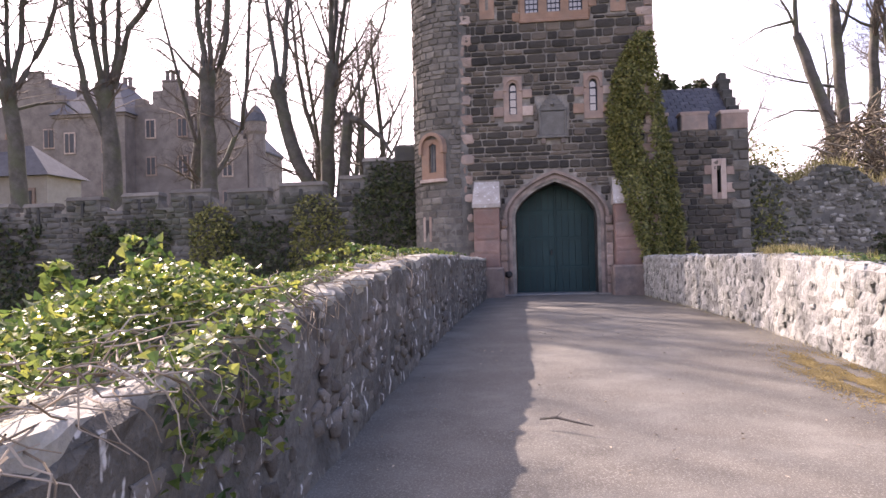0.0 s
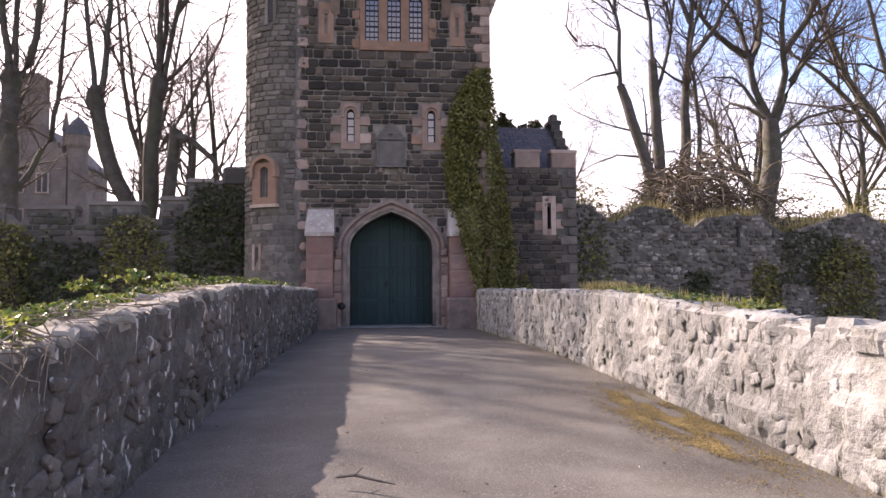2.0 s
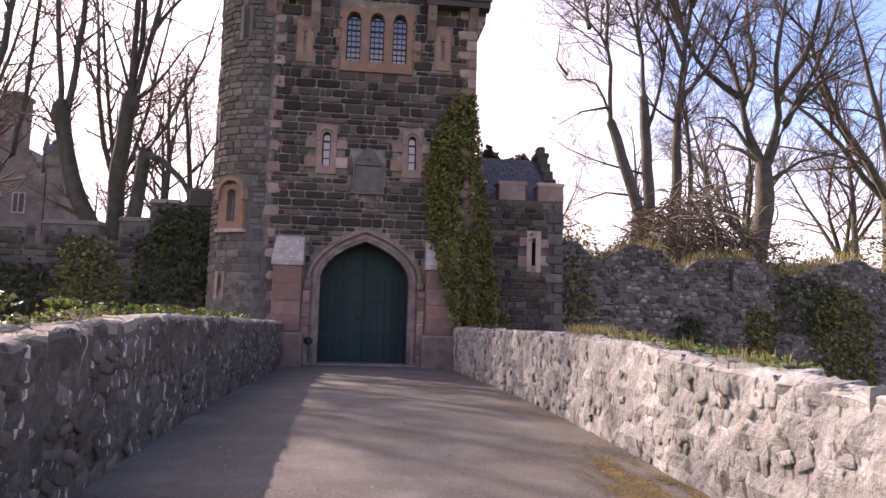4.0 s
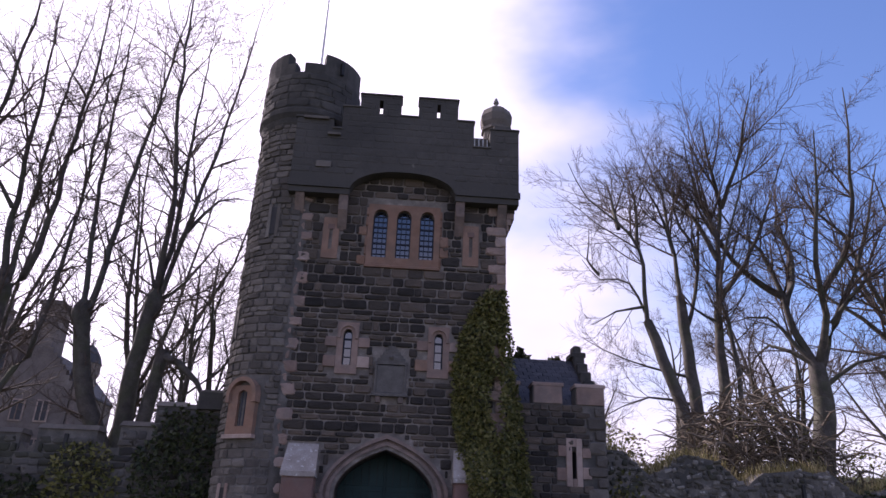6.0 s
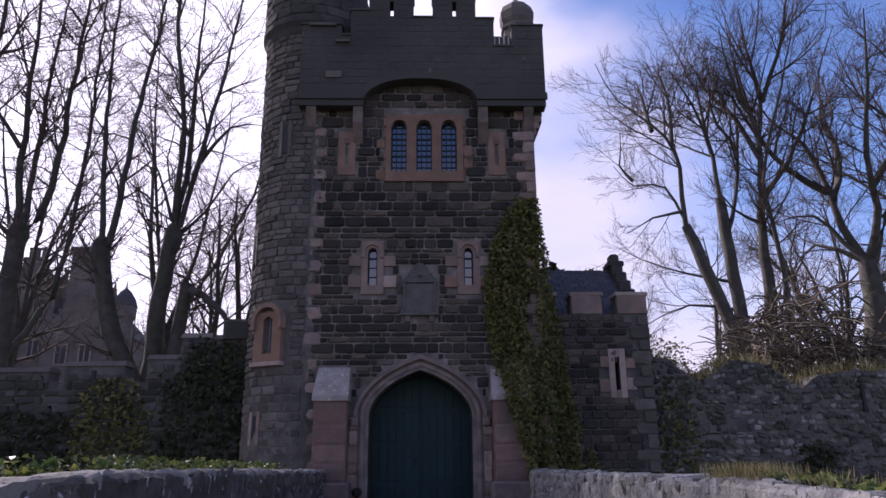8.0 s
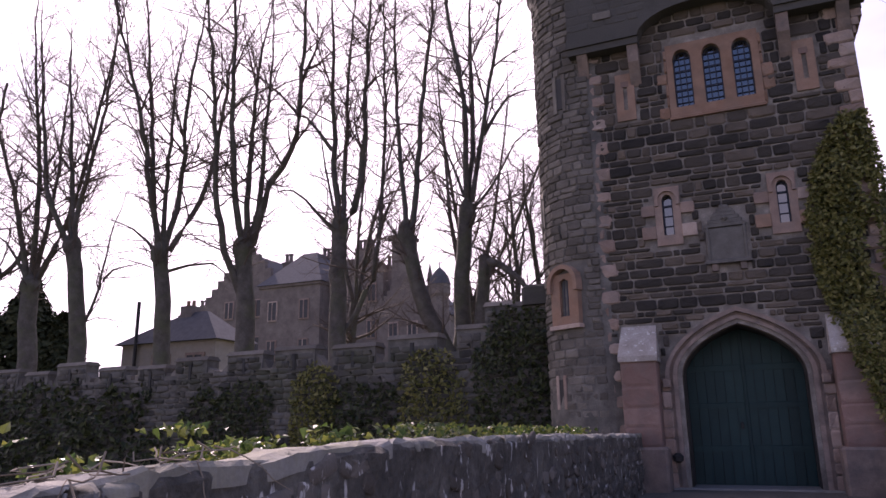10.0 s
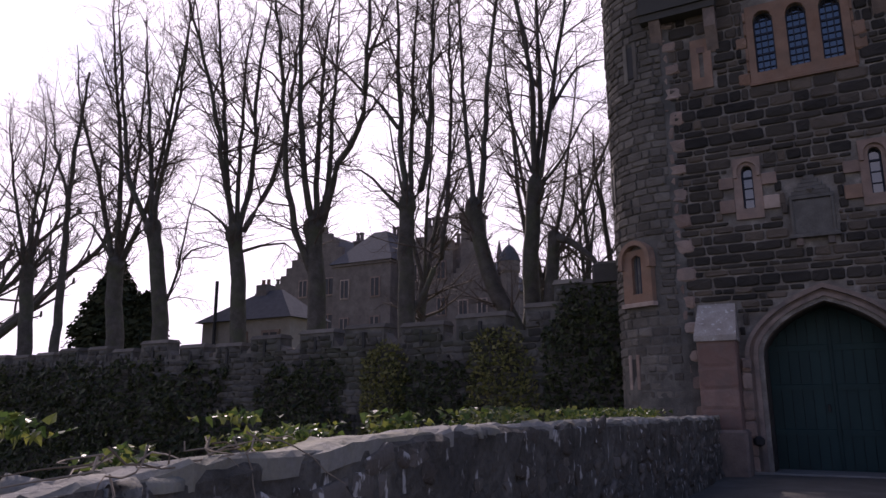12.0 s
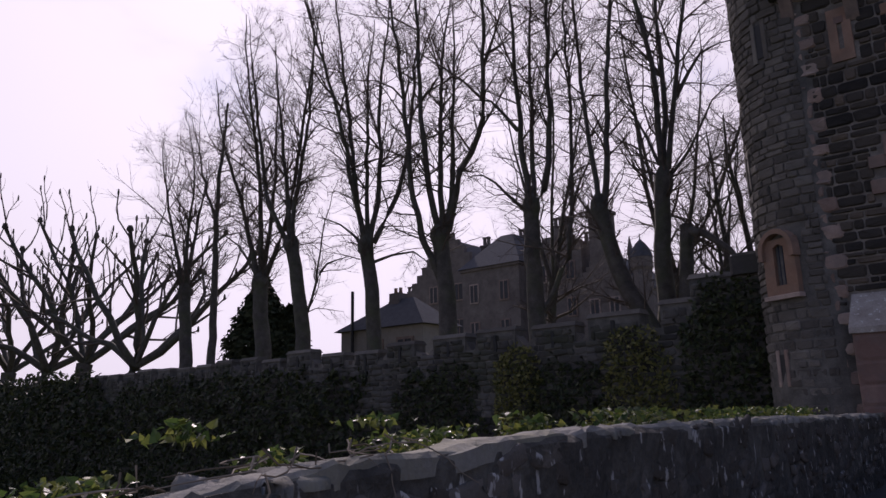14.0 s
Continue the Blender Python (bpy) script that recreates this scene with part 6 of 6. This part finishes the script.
wall_ivy("ivy", "dark straggling ivy low on the curtain wall", -17.6, -13.2, -3.5, 3.0, left_wall_y, 4200, M["ivy_shaded"], 141, .45, .17)
wall_ivy("ivy", "dark straggling ivy low on the curtain wall", -11.8, -8.8, -3.5, 2.9, left_wall_y, 3200, M["ivy_shaded"], 142, .4, .15)
wall_ivy("ivy", "dark ivy hanging from the top of the ruined wall", 12.9, 15.4, 1.2, 3.1, lambda x: 1.0, 900, M["ivy_shaded"], 143, .2, .12)
wall_ivy("ivy", "thin ivy patch on the ruined wall", 5.95, 7.2, -1, 3.3, lambda x: 1.0, 650, M["ivy_dull"], 106, .12)
wall_ivy("ivy", "ivy patch on the ruined wall", 12.0, 13.1, -1, 2.1, lambda x: 1.0, 900, M["ivy_dull"], 107, .3)
wall_ivy("ivy", "ivy patch on the ruined wall", 9.6, 10.7, -1, 1.8, lambda x: 1.0, 700, M["ivy_shaded"], 108, .3)
wall_ivy("ivy", "ivy patch on the ruined wall", 14.2, 16.5, -1, 2.8, lambda x: 1.0, 1500, M["ivy_dull"], 109, .4)


def bush_on_wall():
    """Ivy heaped over the shaded bridge wall, nearest the start of the walk."""
    rnd = random.Random(111)
    pts, near = [], []
    while len(pts) < 19000:
        y = rnd.uniform(-23.5, -12.2)
        x = rnd.uniform(-3.75, -1.98)
        w = 1 - smooth(-18.4, -16.6, y)
        lift = float(np.interp(y, [-23.5, -19.9, -19.2, -18.5, -17.5, -16.5, -12], [.03, .06, .18, .3, .17, .12, .07]))
        ridge = left_top(y) - .03 + lift * (1.25 - .6 * smooth(.1, .8, abs(x + 2.85))) * (.8 + .6 * noise.noise(Vector((x * 1.7, y * 1.6, 2))))
        if x > -2.2 and (y > -18.8 or y < -20.1) or y < -20.0 and x > -2.4 - .1 * (-20.0 - y):
            continue
        if x > -2.62 and w < .55 and noise.noise(Vector((x * 2, y * 1.1, 5))) < .05:
            continue
        if x > -2.55 and noise.noise(Vector((x * 1.4, y * 1.4, 15))) < -.12:
            continue
        if x < -2.7 and ridge < left_top(y) + .05:
            ridge = left_top(y) + .05
        z = ridge - abs(rnd.gauss(0, .05 + .09 * w))
        if w < .3:
            if not -2.9 < x < -2.45 or noise.noise(Vector((2, y * 1.3, 4))) < -.1 or rnd.random() < .3:
                continue
            z = left_top(y) + rnd.uniform(-.1, .05)
        if x > -2.25:
            z = left_top(y) - rnd.uniform(-.15, .42) * (x + 2.55) / .4
        pts.append((x, y, z))
    pts.sort(key=lambda p: (p[0] + .6) ** 2 + (p[1] + 20.8) ** 2)
    ivy_on("ivy", "glossy green ivy heaped over the bridge wall", pts, .052, M["ivy"], (.1, -.15, .9), 112, IVY, 1.1, 300)
    # upright shoots
    shoots = []
    for y, x, h in ((-15.1, -2.66, .08), (-16.1, -2.7, .05), (-13.9, -2.66, .0), (-18.9, -2.9, .34), (-18.55, -2.98, .3), (-19.4, -2.95, .26), (-17.4, -3.0, .1), (-18.2, -2.7, .12)):
        b = Vector((x, y, left_top(y)))
        for _ in range(70):
            u = rnd.random()
            shoots.append((b.x + rnd.gauss(0, .08) * (1.2 - u), b.y + rnd.gauss(0, .1) * (1.2 - u), b.z + .15 + u * h))
    ivy_on("ivy", "upright leafy ivy shoots on the bridge wall", shoots, .054, M["ivy"], (.2, -.4, .6), 113, IVY, 1.2)
    paths = []
    for _ in range(240):
        y = rnd.choice((rnd.uniform(-22, -18), rnd.uniform(-22, -14)))
        p = [Vector((rnd.uniform(-2.6, -2.1), y, left_top(y) + rnd.uniform(.0, .12)))]
        d = Vector((rnd.uniform(.0, .5), rnd.uniform(-1, 1), rnd.uniform(-.2, .35)))
        for i in range(6):
            d = (d + Vector((rnd.gauss(0, .35), rnd.gauss(0, .35), rnd.gauss(-.12, .3)))).normalized()
            q = p[-1] + d * rnd.uniform(.05, .12)
            if q.x > -2.18:
                q.z = min(q.z, left_top(q.y) + .05)
            else:
                q.z = max(q.z, left_top(q.y) + .01)
            q.x = min(q.x, -1.98)
            q.z = min(q.z, left_top(q.y) + (.16 if q.y < -17.5 else .05))
            p.append(q)
        paths.append((p, [.005 - .0005 * i for i in range(7)]))
    v, f = tubes(paths, 4)
    tagged(link("ivy_stems", mesh_of("ivy_stems", v, f, M["dead"])), "dry grey ivy stems trailing over the bridge wall", "ivy", kind="stuff")
    far = []
    while len(far) < 1500:
        y = rnd.uniform(-12.4, -3.5)
        if noise.noise(Vector((y * .9, 1, 8))) > -.1 - .02 * (y + 12):
            far.append((-2.68 - rnd.uniform(-.14, .3), y, left_top(y) + rnd.uniform(-.08, .12)))
    ivy_on("ivy", "thin ivy along the outer edge of the bridge wall", far, .07, M["ivy"], (.1, -.2, .9), 114, IVY, 1.1)


bush_on_wall()


def tuft(pts, height, name, label, seed, material):
    rnd = random.Random(seed)
    blade = [(np.array([(-.05, 0, 0), (.05, 0, 0), (.03, .12, .6), (-.01, .3, 1.0)]), [(0, 1, 2), (0, 2, 3)])]
    mats = [Matrix.Translation(p) @ Matrix.Rotation(rnd.uniform(0, 6.28), 4, "Z") @ Matrix.Rotation(rnd.uniform(-.2, .9), 4, "X") @ Matrix.Diagonal((height * .5, height, height * rnd.uniform(.5, 1.2), 1)) for p in pts]
    ob = joined(name, blade, mats, material, None, seed)
    tagged(ob, label, "grass", kind="stuff")


def grasses():
    rnd = random.Random(121)
    pts = []
    for _ in range(1000):
        y = rnd.choice((rnd.gauss(-11.4, .3), rnd.uniform(-15.4, -11)))
        if y < -12 and noise.noise(Vector((3, y * 1.7, 1))) < .05:
            continue
        pts.append((right_face(y) + rnd.uniform(-.02, .5), y, right_top(y) + .01 - (rnd.uniform(0, .14) if rnd.random() < .1 else 0)))
    tuft(pts, .13, "grass", "dry grass tufts on top of the sunlit wall", 122, M["grass"])
    pts = []
    for _ in range(450):
        y = rnd.uniform(-15.6, -11.6)
        pts.append((right_face(y) + rnd.uniform(.1, .55), y, right_top(y) + rnd.uniform(.0, .06)))
    ivy_on("ivy", "low creeping plants on top of the sunlit wall", pts, .06, M["ivy"], (0, -.1, 1), 123, IVY, 1.0)
    pts = [(right_face(y) + .1 - abs(rnd.gauss(0, .1)) - .1, y, road_height(y) - .02) for y in [rnd.uniform(-18, -1) for _ in range(900)]]
    tuft(pts, .05, "grass", "thin weeds along the foot of the wall", 124, M["grass"])
    pts = []
    for _ in range(4500):
        x = rnd.uniform(6, 24)
        pts.append((x, rnd.uniform(1.0, 2.6), ruin_top(x) + rnd.uniform(-.15, .1)))
    tuft(pts, .32, "grass", "long dry grass on top of the ruined wall", 125, M["grass"])


grasses()


def brush():
    """Dead bramble and old ivy heaped on the bank behind the ruined wall."""
    rnd = random.Random(131)
    paths = []
    for _ in range(2600):
        x = rnd.gauss(11.5, 2.4)
        if not 7.2 < x < 19:
            continue
        h = 5.7 * math.exp(-((x - 11.7) / 3.6) ** 2) + .5
        y = rnd.uniform(2.0, 6.5)
        p = [Vector((x, y, 2.2 + rnd.uniform(.2, 1) * max(.3, h - 2.2)))]
        d = Vector((rnd.uniform(-1, 1), rnd.uniform(-1, .4), rnd.uniform(-.3, .8)))
        for i in range(5):
            d = (d + Vector((rnd.gauss(0, .3), rnd.gauss(0, .3), -.22 + rnd.gauss(0, .25)))).normalized()
            p.append(p[-1] + d * rnd.uniform(.15, .4))
        r = rnd.choice((.008, .014, .025, .04))
        paths.append((p, [r * (1 - i / 7) for i in range(6)]))
    v, f = tubes(paths, 4)
    tagged(link("brush_heap", mesh_of("brush_heap", v, f, M["brush"])), "heap of dead brown bramble and brush on the bank", "brush", kind="stuff")
    pts = []
    for _ in range(5000):
        x = rnd.uniform(6.5, 22)
        h = 5.0 * math.exp(-((x - 12) / 4.5) ** 2) + .8
        pts.append((x, rnd.uniform(2.5, 7.5), 1.8 + rnd.random() ** .6 * max(.4, h - 1.8)))
    ivy_on("undergrowth", "tangled olive undergrowth on the bank", pts, .14, M["ivy_dull"], (0, -.3, .8), 132)
    for cx, cy, r, s in ((8.2, 7.5, 2.0, 1), (18.5, 10, 2.6, 2), (21, 6, 2.2, 3)):
        pts = [Vector((rnd.gauss(0, 1), rnd.gauss(0, 1), rnd.gauss(0, 1))).normalized() * r * rnd.uniform(.6, 1.05) for _ in range(1500)]
        pts = [(cx + p.x, cy + p.y, 3.6 + abs(p.z) * .9 + .4 * noise.noise(p)) for p in pts if noise.noise(p * 1.3) > -.25]
        ivy_on("shrub", "evergreen shrub behind the ruined wall", pts, .16, M["ivy_dull"], (0, -.2, .9), 133 + s)


brush()


# ---- small things on the road ----
def moss_patch():
    rnd = random.Random(141)
    mats = []
    while len(mats) < 9000:
        y = rnd.gauss(-15.1, .8)
        x = rnd.gauss(2.36, .2) - .02 * (y + 14)
        if x < right_face(y) - .02 and noise.noise(Vector((x * 5, y * 1.6, 4))) + rnd.uniform(-.45, .45) > .1:
            s = rnd.uniform(.004, .014)
            mats.append(Matrix.Translation((x, y, road_height(y) - .018 + .03 * (1 - (x / 2.6) ** 2) + .001)) @ Matrix.Rotation(rnd.uniform(0, 6.28), 4, "Z") @ Matrix.Rotation(radians(-90), 4, "X") @ Matrix.Diagonal((s, .006, s, 1)))
    ob = joined("moss", RUBBLE, mats, M["moss"], None, 141)
    tagged(ob, "ochre moss clumps at the road's edge", "moss", kind="stuff")


moss_patch()


def litter():
    rnd = random.Random(151)
    mats = []
    for _ in range(260):
        y, x = rnd.uniform(-22, -3), rnd.uniform(-2.0, 2.4)
        mats.append(Matrix.Translation((x, y, road_height(y) + .006)) @ Matrix.Rotation(rnd.uniform(0, 6.28), 4, "Z") @ Matrix.Rotation(rnd.uniform(-.4, .4), 4, "X") @ Matrix.Diagonal((.03, .04, .03, 1)))
    ob = joined("fallen_leaves", SIMPLE, mats, M["dead"], None, 151)
    tagged(ob, "scattered small dry leaves on the road", "leaves", kind="stuff")
    p = [Vector((-.72, -16.9, .02)), Vector((-.6, -16.95, .045)), Vector((-.45, -17.05, .03)), Vector((-.33, -17.1, .015))]
    v, f = tubes([(p, [.008, .012, .008, .004]), ([p[1], p[1] + Vector((.05, .1, .02))], [.006, .003])], 5)
    t = tagged(link("fallen_twig", mesh_of("fallen_twig", v, f, M["bark"])), "dark fallen twig lying on the tarmac", "twig")


litter()


# ---- single stones, slates and leaves ----
def single_pieces():
    for name, shapes, mats, material, parent, seed in LATER:
        rnd = random.Random(seed)
        data = []
        for v, f in shapes:
            me = mesh_of(name, v, f, material, shapes is CAPS or shapes is RUBBLE)
            data.append(me)
        for m in mats:
            link(name, data[rnd.randrange(len(data))], parent, "", m)


single_pieces()
